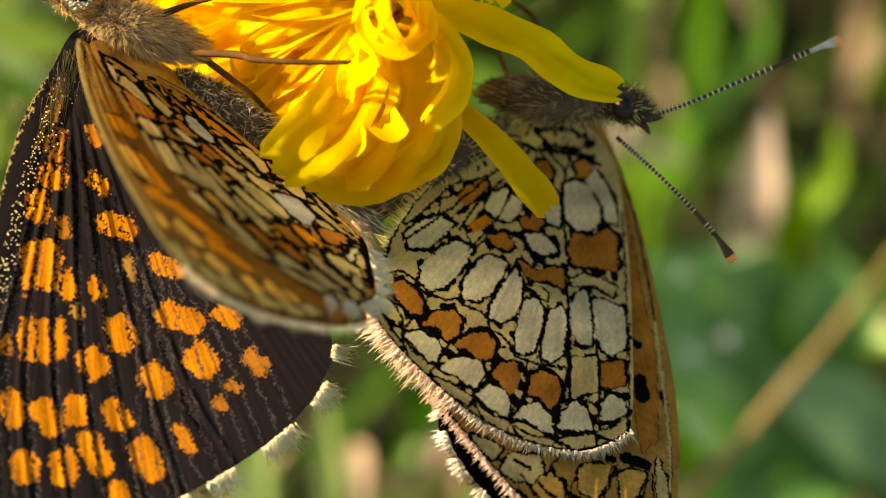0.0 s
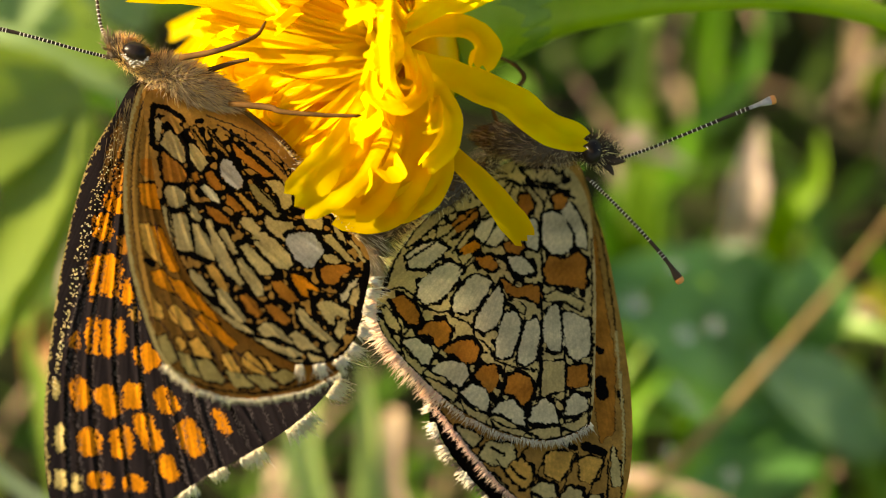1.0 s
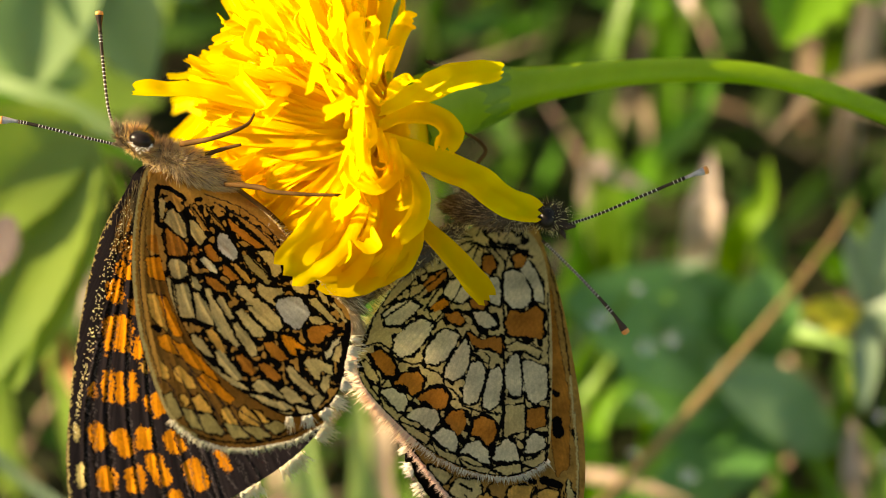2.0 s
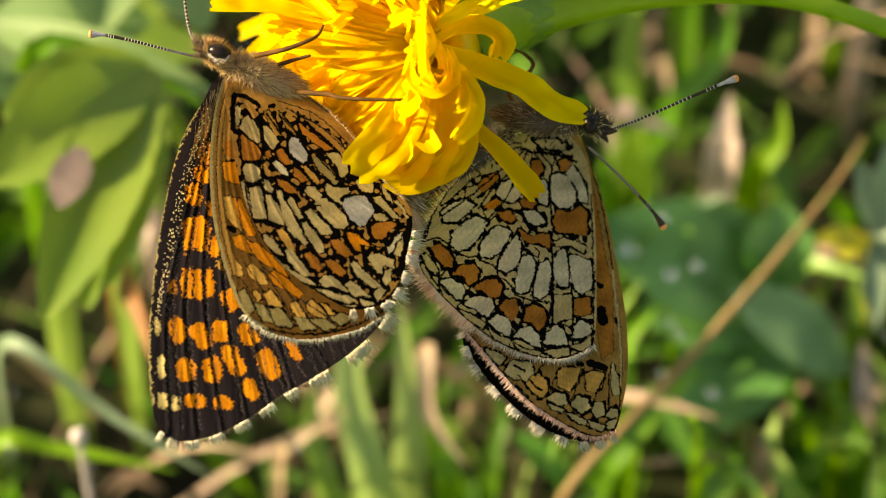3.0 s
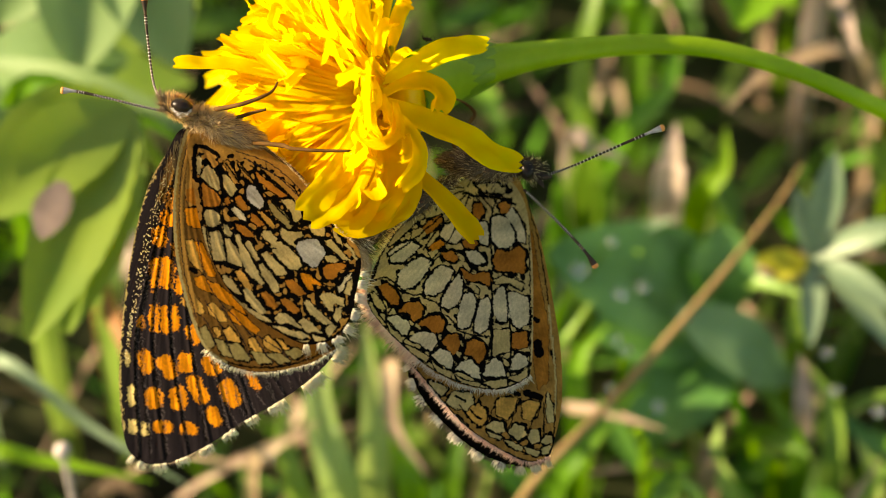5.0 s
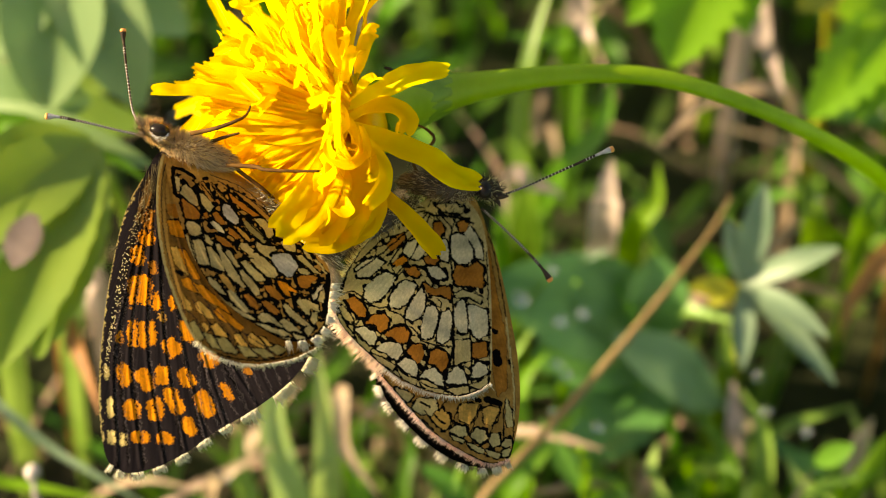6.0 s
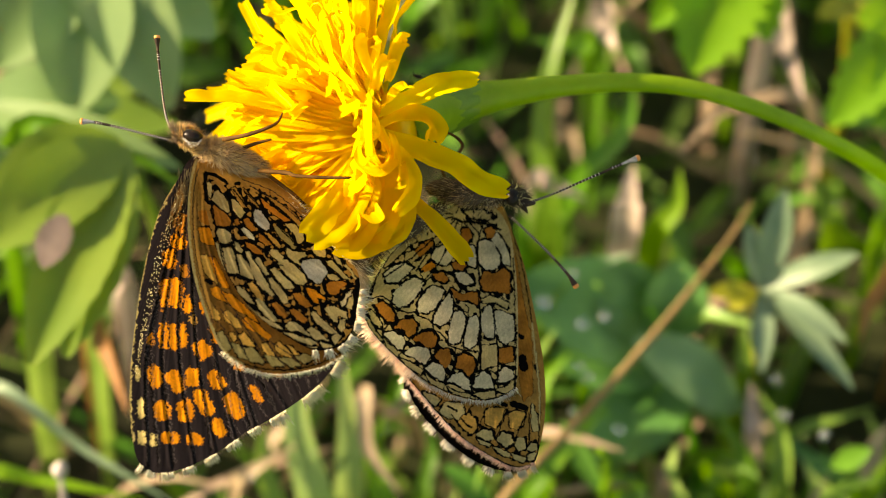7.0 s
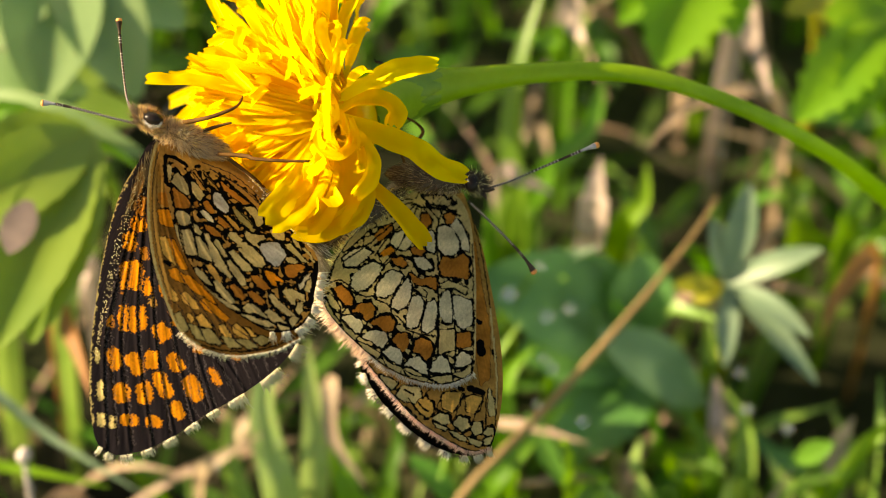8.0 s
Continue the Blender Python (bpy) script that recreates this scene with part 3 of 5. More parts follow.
    fore = wing("forewing", b, outline, right_fore_depth, p, "forewing underside, tan orange with black spots and cream edge cells",
                veins=[((920, 330), (990, 600), (1005, 835)), ((920, 340), (965, 640), (955, 848)), ((915, 350), (930, 680), (920, 838))])
    margin_fringe("fringe", fore, [(1002, 840), (962, 851), (915, 830), (880, 809), (848, 785), (815, 751), (790, 721), (765, 691), (738, 655)], right_fore_depth, FRINGE_PINK, 9, 700, -1, 35, label="pinkish cream fringe")

    p = Pattern(BLACK, 3, 4, 13)
    outline = ((900, 310), (960, 400), (1004, 560), (1018, 700), (1012, 800), (998, 846), (972, 858), (940, 858), (895, 845), (850, 818), (810, 782), (775, 743), (754, 706),
               (744, 670), (800, 500))
    far = wing("far_wing", b, outline, right_far_depth, p, "black margin of the far wings behind", 4.0)
    margin_fringe("far_fringe", far, [(1000, 846), (972, 859), (940, 859), (895, 846), (850, 819), (810, 783), (775, 744), (754, 707), (742, 672)], right_far_depth, FRINGE, 12, 1700, -1, 36, 0.045, label="white fringe", tufts=9)
    margin_fringe("far_dark_fringe", far, [(1000, 846), (940, 858), (895, 845), (850, 818), (810, 782), (775, 745), (748, 705)], right_far_depth, FRINGE_DARK, 9, 320, -1, 37, label="black fringe")


def left_wings(b):
    p = Pattern(TAN, 21.0, 4.6, 15, 1.25)
    p.streak = 0.04
    p.fan = (360, 240)
    p.patch(CREAM, 3.5, (346, 305), (350, 288), (355, 282), (360, 290), (359, 305), (355, 318), (350, 320))
    p.patch(CREAM, 4, (358, 322), (365, 305), (372, 300), (385, 312), (392, 330), (393, 347), (387, 349), (372, 338))
    p.patch(CREAM, 4, (399, 318), (408, 320), (420, 335), (425, 345), (420, 355), (414, 361), (405, 350), (400, 340))
    # sky reflection on this cell is put into its colour
    p.patch(SKY_SHEEN, 4.5, (443, 345), (448, 336), (458, 338), (465, 350), (474, 365), (473, 378), (465, 382), (450, 372), (443, 360))
    p.patch(RUST, 3, (356, 340), (362, 335), (375, 345), (390, 357), (394, 370), (390, 378), (375, 382), (362, 378), (357, 360))
    p.patch(RUST, 3, (401, 365), (408, 362), (413, 372), (405, 377))
    p.patch(RUST, 3, (420, 362), (430, 357), (440, 372), (445, 385), (436, 386), (426, 378))
    p.patch(WHITE, 4.5, (414, 385), (420, 380), (432, 387), (441, 402), (440, 406), (428, 402))
    p.patch(CREAM, 4, (361, 398), (367, 388), (380, 387), (391, 395), (391, 412), (380, 419), (368, 417), (363, 410))
    p.patch(TAN, 2, (400, 293), (408, 290), (418, 305), (430, 335), (420, 335), (410, 315))
    p.patch(RUST, 2.5, (460, 310), (480, 325), (505, 345), (520, 355), (505, 358), (485, 345), (465, 328))
    p.patch(CREAM, 5, (507, 365), (520, 362), (535, 363), (543, 375), (545, 395), (538, 405), (530, 408), (527, 390), (518, 378))
    p.patch(OLIVE, 3.5, (483, 372), (492, 370), (510, 385), (530, 410), (522, 420), (505, 405), (490, 390))
    p.patch(PEACH, 3, (463, 388), (472, 388), (485, 400), (495, 415), (490, 420), (478, 408))
    p.patch(RUST, 3, (450, 390), (460, 396), (475, 412), (462, 416), (450, 405))
    p.patch(RUST, 3.5, (420, 412), (435, 416), (452, 428), (455, 438), (440, 436), (425, 425))
    p.patch(CREAM, 4, (503, 425), (508, 418), (520, 424), (545, 425), (548, 432), (535, 437), (530, 445), (535, 455), (522, 450), (508, 438))
    # likewise painted with the sky's reflection
    p.patch(SKY_SHEEN, 4, (536, 460), (533, 450), (545, 442), (560, 437), (575, 440), (585, 455), (588, 465), (580, 478), (572, 490), (562, 493), (550, 483), (540, 470))
    p.patch(CREAM, 3, (557, 412), (575, 402), (585, 405), (590, 420), (585, 432), (570, 430), (560, 420))
    p.patch(CREAM, 3, (588, 440), (600, 438), (615, 455), (635, 478), (620, 475), (605, 460), (592, 450))
    p.patch(CREAM, 3, (600, 405), (608, 412), (615, 430), (622, 450), (612, 445), (605, 430))
    p.patch(RUST, 5, (583, 495), (590, 487), (605, 483), (620, 482), (628, 487), (615, 498), (603, 515), (590, 515), (583, 505))
    p.patch(CREAM, 3, (468, 432), (475, 425), (487, 425), (498, 440), (492, 450), (480, 445))
    p.patch(CREAM, 3, (485, 455), (495, 445), (505, 445), (525, 460), (540, 478), (543, 490), (535, 500), (520, 497), (505, 482), (490, 465))
    p.patch(CREAM, 3, (468, 470), (478, 463), (492, 478), (507, 492), (516, 505), (508, 511), (495, 508), (480, 490))
    p.patch(CREAM, 3, (587, 470), (600, 468), (615, 478), (605, 482), (590, 480))
    p.patch(ORANGE, 4, (540, 505), (550, 502), (562, 508), (575, 520), (580, 528), (562, 525), (565, 538), (555, 535), (545, 520))
    p.patch(RUST, 4, (512, 520), (525, 517), (540, 530), (550, 545), (535, 548), (522, 540))
    p.patch(WHITE, 3.5, (610, 525), (620, 512), (632, 505), (637, 500), (636, 510), (625, 520), (620, 535), (612, 540))
    p.patch(CREAM, 3.5, (622, 540), (630, 520), (637, 512), (640, 525), (632, 545))
    p.patch(CREAM, 2, (358, 420), (366, 422), (372, 450), (375, 480), (370, 478), (364, 455))
    p.patch(CREAM, 2, (372, 430), (385, 428), (393, 430), (397, 455), (402, 482), (390, 485), (378, 482), (374, 455))
    p.patch(CREAM, 2.5, (395, 420), (397, 412), (405, 415), (414, 430), (410, 438), (400, 432))
    p.patch(CREAM, 2, (400, 442), (410, 443), (422, 460), (432, 480), (432, 494), (420, 492), (406, 486))
    p.patch(CREAM, 2, (420, 435), (428, 432), (432, 450), (440, 460), (450, 480), (462, 505), (472, 525), (468, 530), (455, 520), (440, 505), (430, 480), (423, 450))
    p.patch(CREAM, 2.5, (438, 450), (445, 443), (455, 458), (465, 480), (458, 482), (448, 470))
    p.patch(CREAM, 2.5, (462, 490), (470, 487), (485, 505), (498, 525), (500, 540), (490, 542), (478, 525), (467, 508))
    p.patch(PEACH, 2.5, (418, 505), (428, 500), (440, 515), (450, 535), (446, 544), (436, 535))
    p.patch(CREAM, 2.5, (392, 515), (400, 512), (412, 520), (422, 535), (430, 548), (418, 545), (405, 535))
    p.patch(CREAM, 2.5, (433, 540), (440, 535), (452, 548), (465, 565), (475, 582), (465, 585), (450, 572), (438, 558))
    p.patch(OLIVE, 2, (400, 537), (415, 552), (430, 565), (438, 575), (425, 570), (410, 555))
    p.patch(RUST, 3.5, (466, 545), (475, 540), (488, 552), (498, 568), (490, 575), (478, 568))
    p.patch(RUST, 3.5, (503, 555), (512, 552), (528, 563), (538, 575), (530, 583), (515, 575), (506, 565))
    p.patch(CREAM, 3, (545, 560), (553, 555), (570, 572), (590, 590), (598, 600), (585, 602), (570, 592), (555, 580))
    p.patch(CREAM, 3.5, (575, 548), (582, 541), (600, 542), (622, 552), (620, 565), (603, 562), (600, 575), (592, 575), (585, 565))
    p.patch(CREAM, 3, (605, 570), (618, 565), (615, 585), (608, 598), (600, 588))
    p.patch(CREAM, 4, (490, 592), (500, 582), (512, 582), (528, 595), (542, 610), (530, 608), (515, 600), (500, 602))
    p.patch(CREAM, 3.5, (535, 597), (545, 590), (558, 598), (572, 612), (580, 618), (565, 616), (550, 618), (542, 608))
    p.patch(CREAM, 2.5, (432, 564), (445, 575), (460, 582), (475, 590), (485, 600), (470, 598), (455, 590), (440, 578))
    p.patch(CREAM, 2.5, (485, 606), (505, 608), (520, 614), (540, 617), (555, 625), (540, 630), (520, 625), (500, 616))
    p.patch(CREAM, 2.5, (520, 631), (540, 633), (556, 633), (545, 640), (530, 640))
    p.patch(CREAM, 2.5, (560, 622), (575, 625), (588, 630), (578, 636), (565, 637))
    p.patch(CREAM, 2.5, (585, 610), (598, 600), (606, 605), (598, 620), (590, 626))
    p.patch(TAN, 2, (470, 302), (520, 330), (552, 368), (540, 368), (505, 338))
    p.patch(TAN, 2, (425, 290), (448, 318), (455, 332), (440, 322))
    p.stroke([(655, 485), (646, 530), (632, 590), (598, 628), (545, 640), (490, 614)], 7)
    p.stroke([(652, 478), (646, 505), (640, 545), (628, 575)], 13)
    p.stroke([(598, 402), (625, 440), (652, 480)], 7)
    p.stroke([(628, 446), (640, 462), (646, 474)], 5, CREAM)
    p.stroke([(350, 262), (346, 290), (346, 325)], 9)
    p.stroke([(350, 262), (372, 268), (392, 282)], 8)
    for line in (((390, 285), (396, 320), (396, 370), (398, 440)), ((405, 295), (428, 330), (440, 345)), ((430, 300), (470, 345), (520, 400), (560, 425)), ((450, 300), (500, 332), (545, 380)),
                 ((357, 335), (362, 400), (375, 480), (395, 520)), ((460, 435), (480, 455), (495, 458)), ((540, 500), (560, 508), (585, 525), (610, 530))):
        p.stroke(line, 3.0)
    p.stroke([(378, 487), (400, 490), (418, 497)], 9)
    p.stroke([(525, 408), (545, 412), (552, 395)], 8)
    p.stroke([(372, 423), (390, 424)], 4)
    p.stroke([(612, 525), (625, 500), (640, 490)], 7)
    p.stroke([(440, 285), (500, 318), (545, 360), (590, 405)], 2.5, BROWN)
    p.stroke([(425, 272), (490, 296), (550, 350), (596, 408)], 2.0, BROWN)
    outline = ((338, 250), (343, 340), (360, 440), (393, 520), (438, 578), (490, 614), (545, 640), (598, 630), (632, 590), (646, 530), (655, 482),
               (645, 446), (598, 400), (550, 328), (488, 268), (412, 230))
    veins = [((370, 260), (470, 380), (640, 500)), ((365, 265), (460, 430), (625, 560)), ((360, 265), (440, 460), (595, 605)),
             ((358, 265), (420, 470), (545, 628)), ((356, 265), (400, 480), (490, 608))]
    hind = wing("near_hindwing", b, outline, near_hind_depth, p, "hindwing underside with cream and rust cells in a black net", veins=veins)
    margin_fringe("fringe", hind, [(655, 500), (645, 540), (630, 595), (598, 632), (545, 643)], near_hind_depth, FRINGE, 19, 700, -1, 41, 0.05, label="cream fringe", tufts=7)
    margin_fringe("base_hair", hind, [(400, 232), (485, 268), (548, 328), (595, 398), (640, 444)], lambda x, y: near_hind_depth(x, y) + 0.1, FUR, 7, 300, -1, 42, 0.018, "tan hair")

    p = Pattern(UMBER, 4.0, 3.4, 16, 1.2)
    p.streak = 0.07
    p.fan = (335, 220)
    p.patch(TAN, 0.5, (340, 235), (352, 300), (352, 375), (335, 380), (322, 330))
    p.patch(RUST, 0.5, (330, 345), (348, 345), (354, 372), (345, 376), (332, 368))
    p.patch(ORANGE, 0.5, (328, 384), (350, 382), (360, 400), (362, 420), (345, 421), (331, 414))
    p.patch(PEACH, 0.5, (326, 446), (342, 444), (352, 470), (360, 505), (348, 498), (334, 482))
    p.patch(ORANGE, 0.5, (343, 446), (358, 448), (370, 475), (384, 512), (372, 514), (358, 496), (350, 470))
    p.patch(ORANGE, 0.5, (343, 516), (358, 511), (374, 524), (388, 536), (378, 545), (360, 540), (347, 531))
    p.patch(ORANGE, 0.5, (370, 530), (386, 525), (408, 545), (428, 566), (440, 585), (420, 574), (394, 560), (377, 546))
    p.patch(ORANGE, 0.5, (404, 580), (414, 573), (440, 590), (462, 612), (457, 622), (436, 608), (414, 598))
    p.patch(PEACH, 0.5, (366, 570), (377, 562), (394, 578), (404, 599), (388, 597), (372, 586))
    p.patch(PEACH, 0.5, (340, 562), (349, 554), (357, 568), (361, 583), (352, 586), (343, 578))
    p.patch(PEACH, 1.5, (376, 613), (383, 609), (392, 622), (385, 629))
    p.patch(PEACH, 2, (395, 615), (408, 608), (418, 621), (429, 636), (418, 637), (402, 632))
    p.patch(PEACH, 2, (442, 632), (452, 626), (463, 644), (467, 655), (455, 654), (445, 645))
    p.patch(PEACH, 2, (469, 632), (478, 624), (496, 639), (506, 655), (488, 654), (473, 645))
    p.patch(PEACH, 2, (494, 628), (505, 634), (518, 648), (508, 650))
    p.patch(OLIVE, 2, (352, 613), (362, 607), (372, 624), (379, 646), (366, 649), (357, 632))
    p.patch(OLIVE, 2, (380, 631), (398, 637), (412, 666), (395, 662), (385, 648))
    p.patch(OLIVE, 2, (404, 641), (424, 639), (446, 668), (440, 674), (416, 669))
    p.patch(OLIVE, 2, (446, 654), (468, 657), (486, 675), (460, 677))
    p.patch(OLIVE, 2, (474, 658), (500, 656), (520, 671), (500, 677))
    p.patch(OLIVE, 2, (510, 655), (530, 645), (548, 655), (528, 668))
    p.stroke([(348, 640), (372, 659), (402, 675), (450, 684), (505, 681), (560, 664), (610, 635)], 4)
    p.stroke([(340, 240), (324, 300), (317, 400), (323, 500), (341, 575)], 19, TAN)
    p.stroke([(335, 232), (315, 300), (307, 400), (315, 500), (338, 590), (362, 648), (402, 679)], 6, CREAM)
    p.stroke([(338, 250), (323, 310), (317, 400), (324, 500), (345, 590)], 2.0, BROWN)
    p.stroke([(341, 260), (330, 320), (326, 400), (333, 500), (350, 560)], 1.8, UMBER)
    p.stroke([(334, 280), (321, 340), (314, 420), (321, 520)], 1.4, UMBER)
    p.stroke([(338, 500), (346, 504)], 10, BLACK)
    for line in (((352, 585), (368, 606), (380, 646)), ((362, 560), (388, 600), (412, 664)), ((392, 570), (428, 625), (446, 670)), ((405, 575), (455, 632), (486, 674)), ((456, 622), (500, 650), (518, 668)), ((350, 440), (366, 520), (400, 575))):
        p.stroke(line, 2.0, BROWN)
    outline = ((336, 226), (314, 300), (305, 400), (312, 500), (334, 588), (360, 648), (402, 679), (450, 692), (505, 688), (560, 672), (610, 640),
               (600, 590), (480, 520), (400, 380), (370, 270))
    fore = wing("near_forewing", b, outline, near_fore_depth, p, "forewing underside glowing orange with a pale front edge",
                veins=[((340, 240), (322, 400), (350, 600)), ((340, 240), (335, 420), (400, 650)), ((345, 250), (350, 440), (460, 660))])
    margin_fringe("fringe", fore, [(362, 652), (402, 681), (450, 694), (505, 690), (560, 674), (612, 642)], near_fore_depth, FRINGE, 9, 300, 1, 43, label="cream fringe")

    p = Pattern(BROWN, 0.0, 3.6, 17, 3.0)
    p.streak = 0.16
    p.fan = (325, 240)
    p.cell(286, 500, 33, 24.2, 84, ORANGE, 3.2)
    p.cell(281, 529, 17.5, 5.8, 0, ORANGE, 3.2)
    p.cell(271, 581, 26.2, 10.7, 92, ORANGE, 3.2)
    p.cell(289, 584, 26.2, 8.7, 88, ORANGE, 3.2)
    p.cell(306, 581, 24.2, 9.7, 84, ORANGE, 3.2)
    p.cell(246, 589, 11.6, 5.8, 90, ORANGE, 3.2)
    p.cell(346, 610, 19.4, 15.5, 60, ORANGE, 3.2)
    p.cell(379, 576, 22.3, 16.5, 60, ORANGE, 3.2)
    p.cell(419, 630, 21.3, 16.5, 50, ORANGE, 3.2)
    p.cell(447, 559, 29.1, 15.5, 20, ORANGE, 3.2)
    p.cell(472, 608, 21.3, 17.5, 45, ORANGE, 3.2)
    p.cell(372, 453, 23.3, 13.6, 20, ORANGE, 3.2)
    p.cell(388, 502, 13.6, 6.8, 70, TAN, 3.2)
    p.cell(328, 551, 9.7, 7.8, 60, TAN, 3.2)
    p.cell(495, 658, 9.7, 6.8, 40, RUST, 3.2)
    p.cell(509, 637, 9.7, 7.8, 40, RUST, 3.2)
    p.cell(253, 660, 22.3, 13.6, 70, ORANGE, 3.2)
    p.cell(294, 670, 24.2, 14.5, 55, ORANGE, 3.2)
    p.cell(327, 664, 18.4, 13.6, 100, ORANGE, 3.2)
    p.cell(375, 670, 20.4, 12.6, 45, ORANGE, 3.2)
    p.cell(220, 655, 13.6, 4.8, 80, CREAM, 3.2)
    p.cell(269, 728, 19.4, 16.5, 80, ORANGE, 3.2)
    p.cell(314, 728, 21.3, 16.5, 80, ORANGE, 3.2)
    p.cell(350, 713, 28.1, 14.5, 62, ORANGE, 3.2)
    p.cell(410, 720, 28.1, 16.5, 60, ORANGE, 3.2)
    p.cell(228, 723, 19.4, 7.8, 90, CREAM, 3.2)
    p.cell(229, 781, 13.6, 7.8, 90, CREAM, 3.2)
    p.cell(253, 784, 11.6, 7.8, 90, CREAM, 3.2)
    p.cell(285, 782, 17.5, 11.6, 10, ORANGE, 3.2)
    p.cell(333, 785, 16.5, 11.6, 10, ORANGE, 3.2)
    p.cell(380, 763, 18.4, 11.6, 60, ORANGE, 3.2)
    p.cell(453, 697, 19.4, 7.8, 60, ORANGE, 3.2)
    p.cell(281, 430, 18.4, 13.6, 80, ORANGE, 3.2)
    p.cell(298, 396, 14.5, 16.5, 90, ORANGE, 3.2)
    p.cell(303, 362, 21.3, 9.7, 95, RUST, 3.2)
    p.cell(296, 325, 43.6, 9.0, 105, UMBER, 3.2)
    p.cell(310, 455, 13.6, 7.8, 80, RUST, 3.2)
    p.cell(316, 520, 19.4, 8.7, 80, ORANGE, 3.2)
    p.cell(415, 405, 19.4, 8.7, 30, ORANGE, 3.2)
    p.cell(350, 405, 17.5, 7.8, 45, ORANGE, 3.2)
    p.cell(430, 500, 21.3, 10.7, 25, ORANGE, 3.2)
    p.cell(500, 560, 17.5, 9.7, 30, ORANGE, 3.2)
    p.cell(535, 610, 17.5, 10.7, 40, RUST, 3.2)
    p.cell(350, 525, 13.6, 8.7, 70, ORANGE, 3.2)
    p.cell(440, 455, 15.5, 7.8, 30, RUST, 3.2)
    p.cell(480, 520, 13.6, 7.8, 30, RUST, 3.2)
    p.cell(345, 350, 15.5, 6.8, 60, RUST, 3.2)
    for a0, a1, a2 in ((262, 236, 240), (268, 246, 262), (275, 268, 292), (282, 300, 330), (290, 335, 365), (300, 365, 405), (310, 395, 445), (330, 430, 500)):
        p.stroke([(a0 + 30, 330 + (a0 - 262)), (a1, 600), (a2, 836 - max(0, a2 - 300) * 0.42)], 3.4, BLACK)
        p.stroke([(0.55 * a1 + 0.45 * (a0 + 30), 480), (a1 + 2, 600), (a2 + 2, 830 - max(0, a2 - 300) * 0.42)], 1.3, GREY)
    for x in range(430, 600, 17):
        p.stroke([(0.45 * x + 200, 480), (x - 26, 690 - 0.62 * (x - 490)), (x - 6, 738 - 0.66 * (x - 490))], 1.5, GREY)
    p.stroke([(290, 282), (258, 345), (236, 420), (220, 510), (209, 610), (205, 700), (212, 790)], 3.5, CREAM)
    outline = ((334, 232), (293, 278), (261, 335), (239, 410), (221, 505), (209, 605), (204, 700), (211, 790), (226, 832), (258, 850), (312, 842),
               (372, 814), (432, 774), (490, 742), (545, 706), (588, 668), (612, 632), (622, 590), (590, 520), (420, 330))
    far = wing("far_forewing", b, outline, far_fore_depth, p, "forewing upperside, black with rows of bright orange spots",
               veins=[((310, 300), (236, 600), (240, 835)), ((310, 300), (262, 600), (285, 840)), ((312, 300), (296, 600), (330, 830)), ((315, 300), (330, 600), (372, 808)),
                      ((320, 300), (365, 600), (410, 784)), ((325, 300), (400, 600), (450, 760)), ((330, 300), (440, 600), (510, 725))], relief=0.12)
    margin_fringe("fringe", far, [(226, 834), (258, 852), (312, 844), (372, 816), (432, 776), (490, 744)], far_fore_depth, FRINGE, 12, 1500, 1, 45, 0.045, label="cream fringe", tufts=7)
    margin_fringe("dark_fringe", far, [(226, 834), (258, 852), (312, 844), (372, 816), (432, 776), (490, 744)], far_fore_depth, FRINGE_DARK, 9, 220, 1, 46, label="black fringe")
    margin_fringe("hind_fringe", far, [(490, 744), (545, 708), (590, 670), (614, 634), (624, 592)], far_fore_depth, FRINGE, 21, 1000, 1, 47, 0.05, label="long white fringe", tufts=3)
    rng, bm = random.Random(48), bmesh.new()
    for _ in range(330):
        t = rng.random()
        a, y = np.interp(t, (0, 0.3, 0.6, 1), (305, 262, 238, 214)), 270 + 380 * t
        a += abs(rng.gauss(0, 12)) * (1.2 - t)
        q = at(a, y + rng.uniform(-12, 12), float(far_fore_depth(a, y)) + 0.05)
        ellipsoid(bm, q, (Vector((0.036, 0.014, 0)) * MM, Vector((-0.014, 0.036, 0)) * MM, Vector((0, 0, 0.014)) * MM), 5, 3)
    part("dusting", bm, FUR, far, "ochre dusting of scales")
    rng, bm = random.Random(49), bmesh.new()
    for _ in range(120):
        a, y = 312 + rng.gauss(0, 10), 275 + rng.gauss(0, 22)
        root = at(a - (y - 275) * 0.4, y, float(far_fore_depth(a, y)) + 0.05)
        hair(bm, root, root + Vector((-0.15 + rng.uniform(-0.2, 0.2), -1, 0.1)).normalized() * MM * rng.uniform(0.5, 1.6), 0.016 * MM)
    part("base_hair", bm, FUR_DARK, far, "long brown hair")
    return hind, fore


